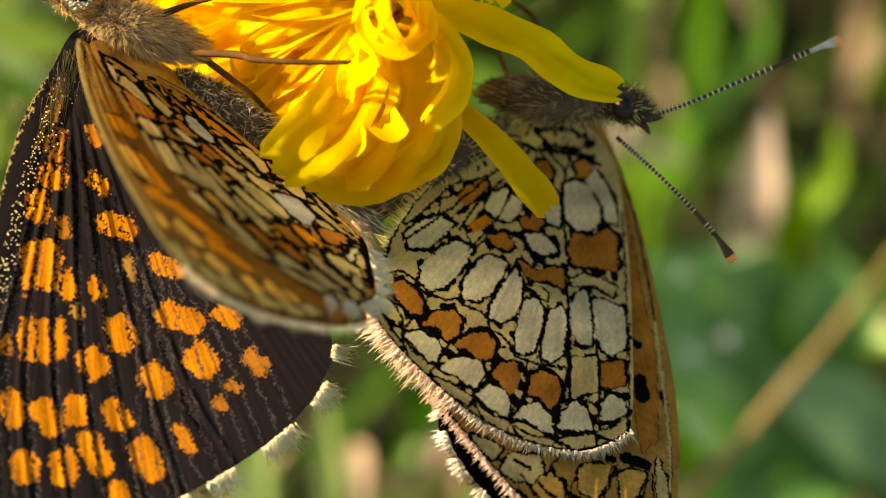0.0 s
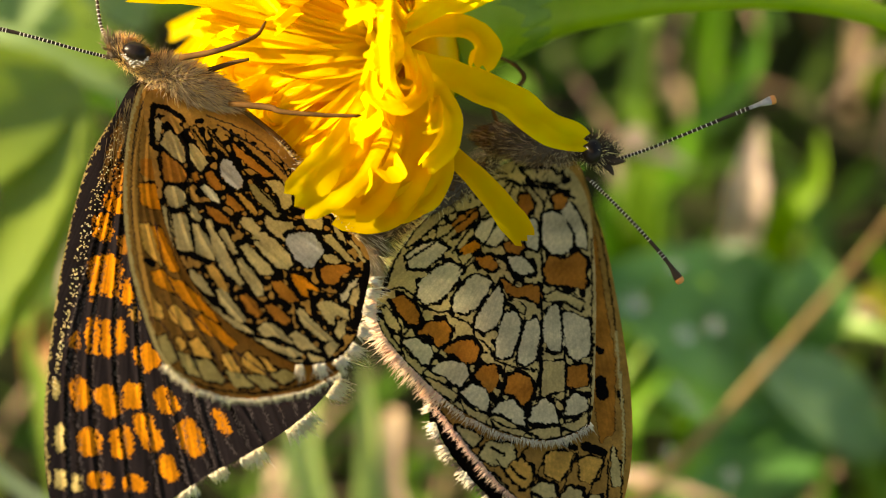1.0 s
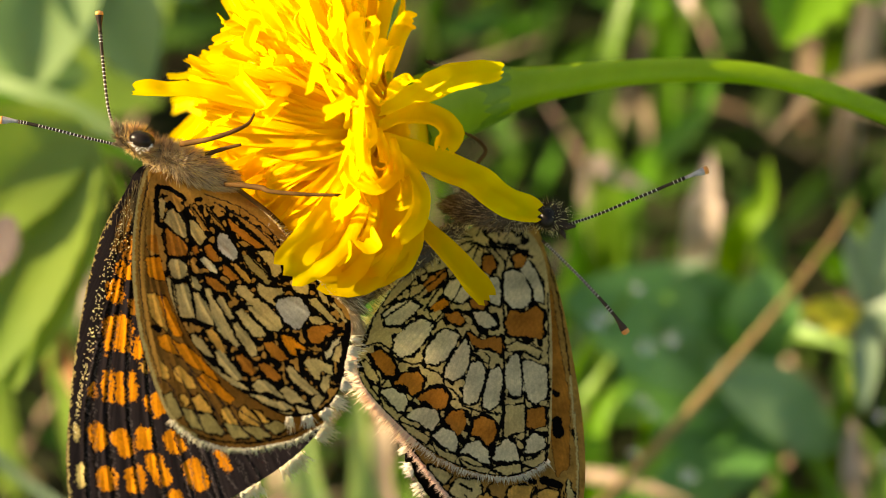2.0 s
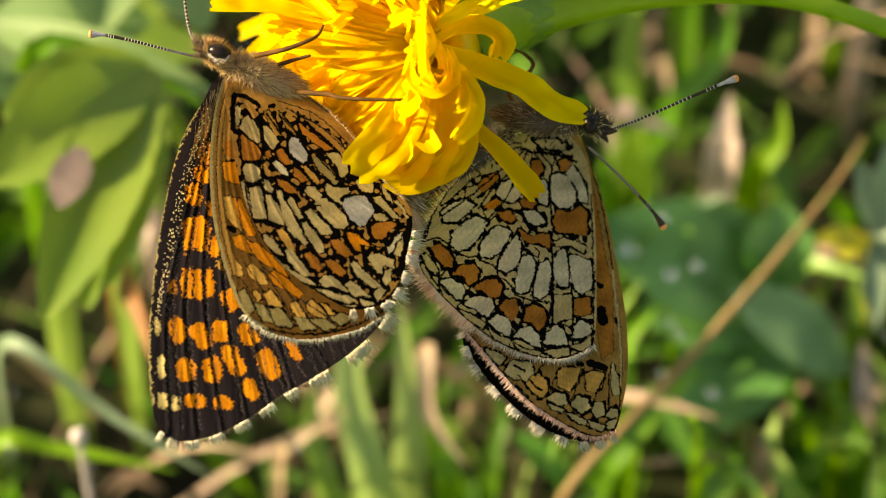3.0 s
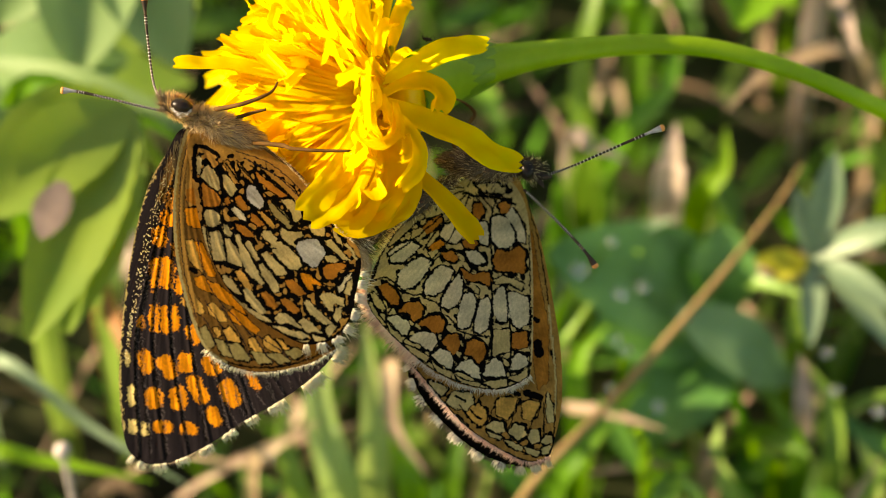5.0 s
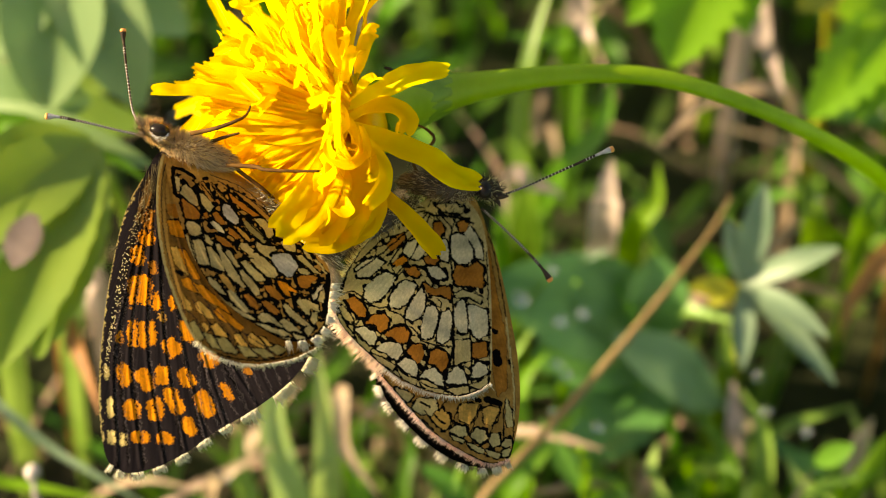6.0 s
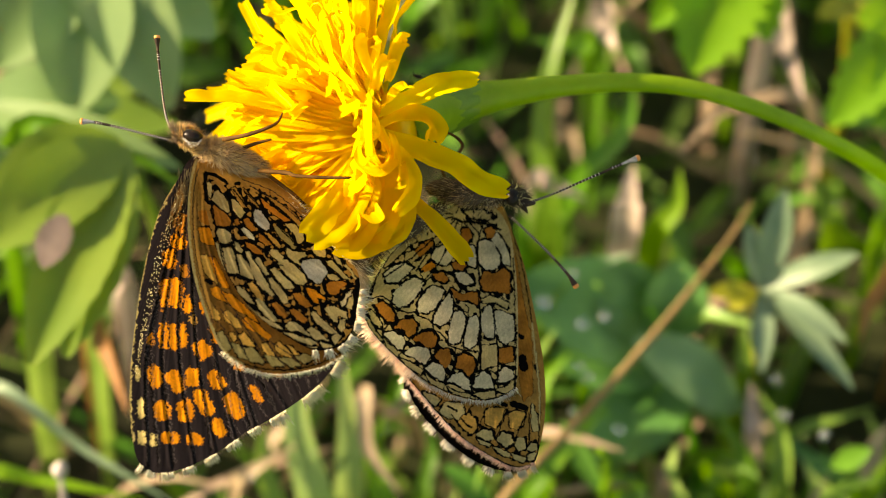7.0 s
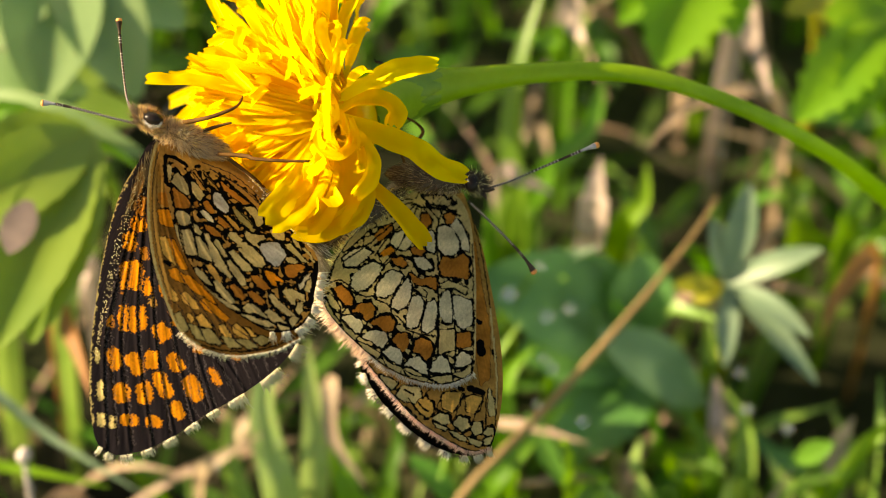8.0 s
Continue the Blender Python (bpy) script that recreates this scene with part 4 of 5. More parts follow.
def antenna(parent, line, club, tip_len=0.35):
    """A ringed stalk that swells into a club with an orange end."""
    pts = spline(line, 44)
    stalk_pts, club_pts = pts[:33], pts[32:43]
    bm = bmesh.new()
    tube(bm, stalk_pts, (0.09 * MM, 0.075 * MM, 0.075 * MM, 0.085 * MM, 0.11 * MM), 7)
    ob = part("antenna", bm, CHITIN, parent, "thin dark antenna with pale rings")
    bm = bmesh.new()
    for i in range(2, 32):
        way = Vector(stalk_pts[i + 1] - stalk_pts[i])
        mid = Vector(stalk_pts[i])
        tube(bm, [mid - way * 0.10, mid + way * 0.10], ((0.09 + 0.02 * (i > 28)) * MM,), 7)
    part("ring", bm, WHITE_SCALE, ob, "pale rings of scales")
    bm = bmesh.new()
    tube(bm, club_pts, (0.09 * MM, 0.10 * MM, 0.13 * MM, 0.17 * MM, 0.21 * MM, 0.215 * MM), 9)
    part("club", bm, club, ob, "swollen antenna club")
    bm = bmesh.new()
    end = Vector(pts[43]) + Vector(pts[43] - pts[42]) * tip_len
    tube(bm, [Vector(pts[41]), Vector(pts[42]), Vector(pts[43]), end], (0.219 * MM, 0.22 * MM, 0.19 * MM, 0.07 * MM), 9)
    part("club_tip", bm, CLUB_TIP, ob, "orange tip")
    return ob


def leg(parent, line, radii, name="leg"):
    bm = bmesh.new()
    pts = spline(line, 22)
    tube(bm, pts, [r * 0.95 * MM for r in radii], 7)
    rng = random.Random(len(line))
    for _ in range(50):
        i = rng.randrange(1, 20)
        q = Vector(pts[i])
        way = Vector((rng.uniform(-1, 1), rng.uniform(-1, 1), rng.uniform(-1, 1))).normalized()
        hair(bm, q, q + way * 0.17 * MM + Vector(pts[i + 1] - pts[i]) * 0.3, 0.012 * MM)
    return part(name, bm, LEG, parent, "slender brown leg")


def fur(parent, name, centre, axes, n, long, lean, mat, seed, width=0.022, label="", bare=None):
    """Hairs standing on an ellipsoid, combed along lean."""
    rng = random.Random(seed)
    bm = bmesh.new()
    a, b, c = (Vector(x) for x in axes)
    centre, lean = Vector(centre), Vector(lean)
    for _ in range(n):
        v = Vector((rng.gauss(0, 1), rng.gauss(0, 1), rng.gauss(0, 1))).normalized()
        if v.z < -0.35:
            v.z = -v.z
        root = centre + a * v.x + b * v.y + c * v.z
        if bare and (root - bare[0]).length < bare[1] * MM:
            continue
        way = ((root - centre).normalized() + lean + Vector((rng.gauss(0, 0.25), rng.gauss(0, 0.25), rng.gauss(0, 0.25)))).normalized()
        ln = long * MM * rng.uniform(0.5, 1.3)
        sag = lean * ln * -0.12
        hair(bm, root - way * 0.1 * MM, root + way * ln, width * MM * rng.uniform(0.7, 1.3), sag)
    return part(name, bm, mat, parent, label)


def axes_along(p, q, wide, deep):
    """Half axes of an ellipsoid that runs from p to q."""
    along = (Vector(q) - Vector(p)) / 2
    side = along.cross(Vector((0, 0, 1))).normalized()
    over = side.cross(along.normalized())
    return along, side * wide * MM, over * deep * MM


def left_butterfly():
    b = thing("butterfly", LEFT_BASE, "orange and black chequered butterfly, wings half open, on the flower", "butterfly", "mating butterflies")
    # trunk
    for name, p, q, wide, deep, mat in (("thorax", at(328, 206, 0.1), at(470, 256, 0.1), 0.78, 0.95, BODY), ("abdomen", at(440, 275, -1.0), at(672, 456, -0.6), 0.85, 0.85, BODY_DARK)):
        bm = bmesh.new()
        axes = axes_along(p, q, wide, deep)
        ellipsoid(bm, (p + q) / 2, axes, 20, 12, 0.06)
        ob = part(name, bm, mat, b)
        along = axes[0].normalized()
        if name == "thorax":
            fur(ob, "fur", (p + q) / 2, axes, 2400, 0.6, along * 0.9 + Vector((0, 0.1, 0)), FUR, 3, 0.024, "tan fur")
            fur(ob, "golden_fur", (p + q) / 2, axes, 900, 0.55, along * 0.9 + Vector((0, 0.1, 0)), FUR_GOLD, 2, 0.02, "golden fur")
            fur(ob, "dark_fur", (p + q) / 2, axes, 420, 0.7, along * 0.8, FUR_DARK, 4, 0.02, "dark brown fur")
        else:
            fur(ob, "fur", (p + q) / 2, axes, 1500, 0.5, along * 1.2, FUR_DARK, 5, 0.02, "dark brown fur")
            fur(ob, "pale_fur", (p + q) / 2, axes, 700, 0.5, along * 1.2, FRINGE, 6, 0.02, "pale fur")
    # tip of the abdomen, where the pair is joined
    p, q = at(640, 440, -0.9), at(668, 506, -0.7)
    axes = axes_along(p, q, 0.55, 0.7)
    bm = bmesh.new()
    ellipsoid(bm, (p + q) / 2, axes, 16, 10, 0.08)
    tip = part("abdomen_tip", bm, BODY, b, "pale hairy tip of the abdomen")
    fur(tip, "fur", (p + q) / 2, axes, 420, 0.5, axes[0].normalized() * 0.9, FUR, 7, 0.02, "cream fur")
    # head
    bm = bmesh.new()
    c = at(318, 193, 0.7)
    ellipsoid(bm, c, axes_along(at(296, 178, 0.7), at(342, 208, 0.7), 0.66, 0.8), 18, 12, 0.05)
    head = part("head", bm, BODY, b)
    bm = bmesh.new()
    ellipsoid(bm, at(324, 189, 1.3), (Vector((0.68, -0.12, 0)) * MM, Vector((0.06, 0.42, 0)) * MM, Vector((0, 0, 0.5)) * MM), 20, 14)
    part("eye", bm, EYE, head, "glossy black compound eye")
    bm = bmesh.new()
    ring = random.Random(8)
    for i in range(46):
        a = radians(190 + 140 * ring.random())
        q = at(324 + ring.uniform(16, 22) * math.cos(a), 189 - ring.uniform(12, 23) * math.sin(a), 1.55)
        ellipsoid(bm, q, (Vector((0.045, 0, 0)) * MM, Vector((0, 0.028, 0)) * MM, Vector((0, 0, 0.02)) * MM), 5, 4)
    part("eye_rim", bm, WHITE_SCALE, head, "white scales round the eye")
    axes = axes_along(at(294, 176, 0.7), at(345, 210, 0.7), 0.66, 0.8)
    eye_zone = (at(324, 189, 1.55), 0.66)
    fur(head, "fur", c, axes, 800, 0.38, Vector((0.5, 0.35, -0.1)), FUR_GOLD, 9, 0.022, "golden fur", eye_zone)
    fur(head, "dark_fur", c, axes, 320, 0.65, Vector((0.3, 1.2, -0.4)), FUR_DARK, 10, 0.018, "dark fur", (at(324, 189, 1.55), 0.8))
    bm = bmesh.new()
    tube(bm, spline([at(303, 190, 0.9), at(292, 193, 1.0), at(287, 182, 1.1), at(283, 168, 1.1)], 12), (0.22 * MM, 0.24 * MM, 0.17 * MM, 0.04 * MM), 8)
    palp = part("palp", bm, LEG, head)
    fur(palp, "fur", at(286, 182, 1.2), axes_along(at(284, 166, 1.1), at(292, 200, 1.1), 0.2, 0.2), 150, 0.45, Vector((-0.1, 0.7, 0)), FUR_DARK, 12, 0.018)
    antenna(b, [at(290, 199, 1.0), at(240, 188, 1.4), at(180, 173, 1.8), at(128, 162, 2.0), at(100, 160, 2.0)], CLUB_GREY)
    antenna(b, [at(290, 186, 0.9), at(272, 150, 0.6), at(262, 80, 0.2), at(256, 20, 0.0), at(254, -12, 0.0)], CHITIN)
    leg(b, [at(385, 196, 1.0), at(432, 187, 1.8), at(470, 174, 2.2), at(492, 162, 2.0), at(503, 142, 1.6)], (0.17, 0.15, 0.13, 0.1, 0.06))
    leg(b, [at(425, 212, 0.6), at(455, 202, 1.0), at(480, 196, 1.2)], (0.15, 0.12, 0.08))
    leg(b, [at(455, 258, 0.8), at(510, 263, 1.7), at(528, 269, 2.1), at(580, 273, 2.6), at(638, 274, 2.9)], (0.15, 0.17, 0.13, 0.12, 0.09))
    leg(b, [at(440, 240, 0.0), at(520, 300, 0.0), at(560, 330, -1.0), at(590, 300, -1.0)], (0.15, 0.13, 0.1, 0.06))
    return b


def right_butterfly():
    b = thing("butterfly", RIGHT_BASE, "cream and orange chequered butterfly with closed wings, joined to its mate", "butterfly", "mating butterflies")
    for name, p, q, wide, deep, mat in (("thorax", at(798, 290, -3.8), at(950, 310, -3.5), 0.85, 0.95, BODY_DARK), ("abdomen", at(640, 452, -1.4), at(830, 322, -4.2), 0.7, 0.7, BODY_DARK)):
        bm = bmesh.new()
        axes = axes_along(p, q, wide, deep)
        ellipsoid(bm, (p + q) / 2, axes, 20, 12, 0.06)
        ob = part(name, bm, mat, b)
        along = -axes[0].normalized()
        fur(ob, "fur", (p + q) / 2, axes, 420, 0.5, along * 0.9, FUR, 23, 0.02, "tan fur")
        fur(ob, "dark_fur", (p + q) / 2, axes, 1100, 0.45, along * 0.8, FUR_DARK, 24, 0.020, "dark brown fur")
    bm = bmesh.new()
    c = at(968, 308, -3.2)
    axes = axes_along(at(943, 300, -3.2), at(992, 322, -3.2), 0.75, 0.8)
    ellipsoid(bm, c, axes, 18, 12, 0.05)
    head = part("head", bm, CHITIN, b)
    bm = bmesh.new()
    ellipsoid(bm, at(962, 309, -2.6), (Vector((0.5, -0.1, 0)) * MM, Vector((0.1, 0.6, 0)) * MM, Vector((0, 0, 0.5)) * MM), 20, 14)
    part("eye", bm, EYE, head, "glossy black compound eye")
    fur(head, "dark_fur", c, axes, 300, 0.6, Vector((-0.1, 0.8, -0.3)), CHITIN, 26, 0.016, "black fur", (at(962, 309, -2.1), 0.6))
    fur(head, "fur", c, axes, 120, 0.4, Vector((0.4, -0.1, 0)), FUR, 27, 0.018)
    bm = bmesh.new()
    tube(bm, spline([at(975, 322, -2.9), at(986, 332, -2.6), at(992, 342, -2.5)], 8), (0.2 * MM, 0.16 * MM, 0.04 * MM), 8)
    tube(bm, spline([at(975, 312, -2.9), at(990, 322, -2.6), at(1008, 322, -2.5)], 8), (0.26 * MM, 0.24 * MM, 0.05 * MM), 8)
    part("palp", bm, CHITIN, head)
    antenna(b, [at(988, 322, -3.0), at(1040, 304, -2.6), at(1110, 274, -2.3), at(1180, 244, -2.0), at(1215, 231, -2.0)], CLUB_GREY)
    antenna(b, [at(955, 345, -2.9), at(990, 378, -2.4), at(1030, 418, -2.1), at(1068, 460, -2.0), at(1089, 490, -2.0)], CHITIN)
    leg(b, [at(808, 172, -5.0), at(842, 182, -5.5), at(864, 203, -5.6), at(852, 224, -5.0), at(838, 240, -4.4)], (0.06, 0.09, 0.12, 0.13, 0.14))
    leg(b, [at(800, 190, -5.0), at(815, 205, -5.0), at(822, 250, -4.6), at(835, 285, -4.0)], (0.06, 0.08, 0.1, 0.12))
    return b


LEFT = left_butterfly()
cam.data.dof.focus_object = LEFT      # the lens stays focused on it
RIGHT = right_butterfly()
right_wings(RIGHT)
NEAR_WINGS = left_wings(LEFT)


# ---- the flower ----
def flower():
    f = thing("flower", at(800, 140, -6.0), "yellow flower head of many strap petals on a bent stem", "flower")
    rng = random.Random(51)
    # green cup and stem
    bm = bmesh.new()
    tube(bm, spline([at(742, 170, -5), at(790, 140, -7), at(860, 118, -8.6), at(950, 100, -9.5), at(1060, 84, -10), at(1180, 76, -10.5), at(1300, 84, -11),
                     at(1420, 116, -12), at(1560, 172, -14), at(1720, 262, -20), at(1880, 400, -34), at(1980, 560, -52), at(2010, 640, -66)], 90),
         [x * MM for x in (2.4, 2.2, 1.5, 1.0, 0.74, 0.66, 0.62, 0.58, 0.58, 0.65, 0.8, 0.9, 0.9)], 16)
    part("stem", bm, STEM, f, "smooth bent green stem")
    for i in range(9):
        bm = bmesh.new()
        a = 2 * math.pi * i / 9
        up = Vector((0.3, math.sin(a), math.cos(a)))
        p0 = at(900, 112, -9) + Vector((0, math.sin(a), math.cos(a))) * 1.3 * MM
        p1 = at(835, 128, -8) + Vector((0, math.sin(a), math.cos(a))) * 1.75 * MM
        p2 = at(772, 150, -6.2) + Vector((0, math.sin(a), math.cos(a))) * 2.3 * MM
        ribbon(bm, [p0, p1, p2], (0.5 * MM, 1.6 * MM, 1.7 * MM, 1.2 * MM), up, -0.15, rows=10)
        part("sepal", bm, SEPAL, f)
    bm = bmesh.new()
    ellipsoid(bm, at(735, 172, -4.6), (Vector((1.2, 0.5, 0)) * MM, Vector((-0.6, 2.6, 0)) * MM, Vector((0, 0, 2.6)) * MM), 18, 12)
    part("receptacle", bm, STIGMA, f)
    # petals: heart of the head, outward ways in rings round the axis
    heart = at(700, 168, -5.5)
    axis = Vector((-0.88, 0.12, 0.42)).normalized()
    across = axis.cross(Vector((0, 1, 0))).normalized()
    over = across.cross(axis)

    def room(way):
        """How far the head reaches on the plan in a direction."""
        a = math.degrees(math.atan2(way.y, way.x)) % 360
        return float(np.interp(a, (0, 45, 90, 135, 180, 225, 270, 315, 360), (4.0, 6.5, 9.5, 11.5, 11.4, 7.4, 4.4, 3.5, 4.0))) * MM * rng.uniform(0.85, 1.05)

    def strap(line, width, up, twist=0.0, cup=0.22, rows=16, teeth=5):
        bm = bmesh.new()
        ribbon(bm, line, [x * width * MM * (1 + 0.1 * math.sin(7 * i + width * 40)) for i, x in enumerate((0.45, 0.75, 0.92, 1.0, 1.05, 0.88))], up, cup, twist, teeth, rows, 0.16, ridge=0.11)
        return part("petal", bm, PETAL, f)

    rings = ((26, 14, 0.7, 9.6), (38, 30, 0.82, 10.8), (50, 48, 0.95, 11.4), (52, 68, 1.05, 11.5), (38, 92, 1.25, 10.0))
    for n, open_by, wide, long in rings:
        for i in range(n):
            turn = 2 * math.pi * (i + rng.uniform(-0.35, 0.35)) / n
            psi = radians(open_by + rng.uniform(-11, 11))
            out = math.cos(turn) * across + math.sin(turn) * over
            if out.x > 0.25 and psi > radians(60):
                continue
            way = math.cos(psi) * axis + math.sin(psi) * out
            ln = long * MM * rng.uniform(0.85, 1.12)
            droop = Vector((0, -1, 0)) * ln * rng.uniform(0.0, 0.12) + out * ln * rng.uniform(-0.05, 0.14)
            root = heart + out * 1.7 * MM * math.sin(psi)
            ln *= min(1.0, room(way) / max(1e-6, math.hypot(way.x, way.y) * ln))
            stray = Vector((rng.gauss(0, 1), rng.gauss(0, 1), rng.gauss(0, 1))) * ln * 0.045
            line = [root, root + way * ln * 0.4 + axis * ln * 0.08 - stray * 0.5, root + way * ln * 0.75 + axis * ln * 0.05 + stray, root + way * ln + droop - stray * 0.6]
            for q in line:
                if q.x < -5.0 * MM and q.y < 9.0 * MM:
                    q.z = min(q.z, -1.2 * MM + rng.uniform(-0.8, 0) * MM)
            strap(line, wide * rng.uniform(0.8, 1.2), axis + out * 0.2, rng.uniform(-60, 60), rng.uniform(0.12, 0.45))
    # the straps that hang clear of the head
    face = Vector((0.1, 0.3, 1))
    strap([at(700, 185, 0.0), at(770, 215, 1.2), at(850, 250, 1.3), at(905, 288, 1.2), at(950, 300, 1.0)], 1.75, face, 10, 0.15, 24)
    strap([at(745, 300, -0.5), at(775, 330, 0.3), at(815, 370, 0.5), at(845, 405, 0.3), at(870, 436, 0.1)], 1.35, face, 5, 0.1, 22)
    strap([at(700, 140, -1.5), at(760, 115, 1.0), at(820, 88, 2.6), at(890, 80, 3.2)], 1.75, face, 20, 0.2, 20)
    strap([at(695, 170, -1.0), at(740, 150, 1.5), at(785, 150, 2.4), at(806, 172, 2.4), at(800, 200, 2.2)], 1.5, face, 30, 0.3, 20)
    strap([at(700, 190, 0.0), at(735, 230, 2.0), at(760, 270, 2.4), at(755, 310, 2.2), at(728, 342, 2.0)], 1.3, face, 40, 0.3, 20)
    strap([at(660, 220, 0.0), at(664, 190, 2.6), at(672, 165, 3.2), at(668, 215, 3.8), at(700, 260, 3.6)], 0.95, face, 60, 0.3, 22)
    strap([at(650, 200, 0.5), at(655, 240, 3.2), at(690, 262, 3.8), at(718, 240, 3.6), at(706, 205, 3.0)], 0.85, face, -50, 0.3, 22)
    # broad hanging skirt below the heart
    for line, width, turn in (
            ([at(668, 200, 0.0), at(650, 280, 1.2), at(612, 345, 2.0), at(554, 396, 2.3)], 2.5, 8),
            ([at(690, 230, -1.0), at(702, 330, 0.8), at(672, 392, 1.2), at(604, 404, 1.0)], 2.2, 40),
            ([at(710, 260, -1.5), at(728, 335, 0.2), at(708, 376, 0.6), at(666, 396, 0.6)], 2.2, 20),
            ([at(640, 240, 0.0), at(632, 310, 0.4), at(610, 360, 0.4), at(576, 394, 0.2)], 2.6, 8),
            ([at(700, 240, -1.0), at(744, 315, 0.6), at(735, 368, 0.8), at(690, 398, 0.8)], 1.8, 40),
            ([at(672, 215, -0.6), at(676, 300, 1.0), at(655, 360, 1.6), at(622, 396, 1.6)], 2.6, 15),
            ([at(690, 215, -1.0), at(712, 290, 0.9), at(700, 350, 1.4), at(660, 405, 1.0)], 2.4, 25),
            ([at(630, 215, -0.6), at(585, 290, -0.3), at(548, 335, -0.5), at(512, 350, -0.8)], 2.2, 10),
            ([at(620, 200, -0.6), at(560, 260, -0.4), at(520, 300, -0.8), at(485, 318, -1.0)], 2.0, -10)):
        strap(line, width, face, turn, 0.2, 22)
    # florets that lie over the near side and reach past the butterfly
    for i in range(30):
        b1 = 60 + 285 * (i + rng.uniform(-0.4, 0.4)) / 29
        a1 = float(np.interp(b1, (50, 120, 180, 195, 265, 300, 350), (385, 395, 420, 500, 520, 540, 575))) + rng.uniform(0, 45)
        bow, lift = rng.uniform(-14, 14), rng.uniform(-0.5, 0.5)
        a0, b0 = 688 + rng.uniform(-10, 10), 178 + 0.12 * (b1 - 180)
        strap([at(a0, b0, -0.8), at(0.65 * a0 + 0.35 * a1, 0.65 * b0 + 0.35 * b1 + bow, 0.4 + lift), at(0.3 * a0 + 0.7 * a1, 0.3 * b0 + 0.7 * b1 + bow, 0.3 + lift), at(a1, b1, -0.7 + lift)],
              rng.uniform(0.75, 1.15), face, rng.uniform(-35, 35), 0.25, 16)
    # young florets, curled, at the heart
    for a, b, way_a, way_b, long, wide, turn in (
            (690, 84, 12, -50, 62, 1.15, 40), (718, 56, 14, -60, 74, 1.2, -30), (672, 56, -20, -54, 70, 1.1, 20), (712, 118, 34, -36, 55, 1.0, 50),
            (680, 150, 8, 40, 44, 0.95, 70), (700, 185, 14, 44, 52, 0.9, -60), (722, 200, 10, 46, 50, 0.9, 60), (676, 215, -4, 44, 48, 0.85, 50), (716, 232, -10, 40, 46, 0.85, -70), (738, 245, 4, 40, 48, 0.95, 30)):
        size = math.hypot(way_a, way_b)
        u, v = way_a / size * long, way_b / size * long
        strap([at(a - 0.35 * u, b - 0.35 * v, 0.6), at(a, b, 2.4), at(a + 0.45 * u, b + 0.45 * v, 3.3), at(a + 0.8 * u - 0.1 * v, b + 0.8 * v + 0.1 * u, 3.4), at(a + 0.85 * u - 0.3 * v, b + 0.85 * v + 0.3 * u, 2.7)],
              0.78 * wide, face, turn, 0.35, 18)
    strap([at(600, 160, 0.0), at(480, 130, 0.8), at(390, 112, 0.4), at(310, 112, 0.2)], 1.3, Vector((0, 0.8, 0.6)), 10, 0.3, 20)
    # thin curled style branches
    for i in range(44):
        turn = rng.uniform(0, 2 * math.pi)
        psi = radians(rng.uniform(5, 75))
        out = math.cos(turn) * across + math.sin(turn) * over
        way = math.cos(psi) * axis + math.sin(psi) * out
        q = heart + way * rng.uniform(6.0, 9.0) * MM
        side = way.cross(Vector((rng.uniform(-1, 1), rng.uniform(-1, 1), rng.uniform(-1, 1)))).normalized()
        bm = bmesh.new()
        line = [heart + way * 3 * MM, q, q + way * 0.8 * MM + side * 0.5 * MM, q + way * 0.5 * MM + side * 1.1 * MM, q - way * 0.1 * MM + side * 1.0 * MM]
        tube(bm, spline(line, 18), (0.10 * MM, 0.10 * MM, 0.08 * MM, 0.06 * MM), 6)
        part("style", bm, STIGMA, f)
    return f



def gnat():
    """A tiny fly that sits on the flower's green cup."""
    g = thing("gnat", at(776, 70, -6.2), "tiny black gnat resting on the green flower cup", "fly")
    bm = bmesh.new()
    ellipsoid(bm, at(776, 66, -6.0), (Vector((0.34, -0.08, 0)) * MM, Vector((0.03, 0.12, 0)) * MM, Vector((0, 0, 0.12)) * MM), 12, 8)
    part("body", bm, CHITIN, g)
    for a, b in ((-9, 14), (0, 15), (9, 14)):
        bm = bmesh.new()
        tube(bm, spline([at(776 + a * 0.4, 66, -6.0), at(776 + a * 1.3, 60, -5.9), at(776 + a * 1.8, 66 + b, -6.0)], 8), (0.025 * MM, 0.02 * MM, 0.012 * MM), 5)
        part("leg", bm, CHITIN, g)
    for a in (-1, 1):
        bm = bmesh.new()
        tube(bm, [at(768, 63, -6.0), at(764 + 4 * a, 48, -5.9 + 0.2 * a)], (0.02 * MM, 0.01 * MM), 5)
        part("feeler", bm, CHITIN, g)


FLOWER = flower()
gnat()


# ---- the meadow behind ----
SOIL = solid_material("mossy_soil", (0.012, 0.010, 0.006), (0.045, 0.055, 0.018), 60, 0.95, 700, 1.0, spec=0.2)
GRASS = thin_material("grass_blade", (0.07, 0.19, 0.012), (0.16, 0.32, 0.03), 120, 0.45, 0.4, 1500, tint=(1.0, 1.0, 0.45), vary=0.7)
GRASS_PALE = thin_material("pale_grass_blade", (0.18, 0.33, 0.05), (0.31, 0.47, 0.10), 120, 0.4, 0.4, 1500, vary=0.5)
# lit copy of the pale grass: sun that misses the blades is in the colour
GRASS_LIT = thin_material("lit_grass_blade", (0.32, 0.48, 0.12), (0.48, 0.62, 0.20), 120, 0.4, 0.4, 1500, vary=0.3)
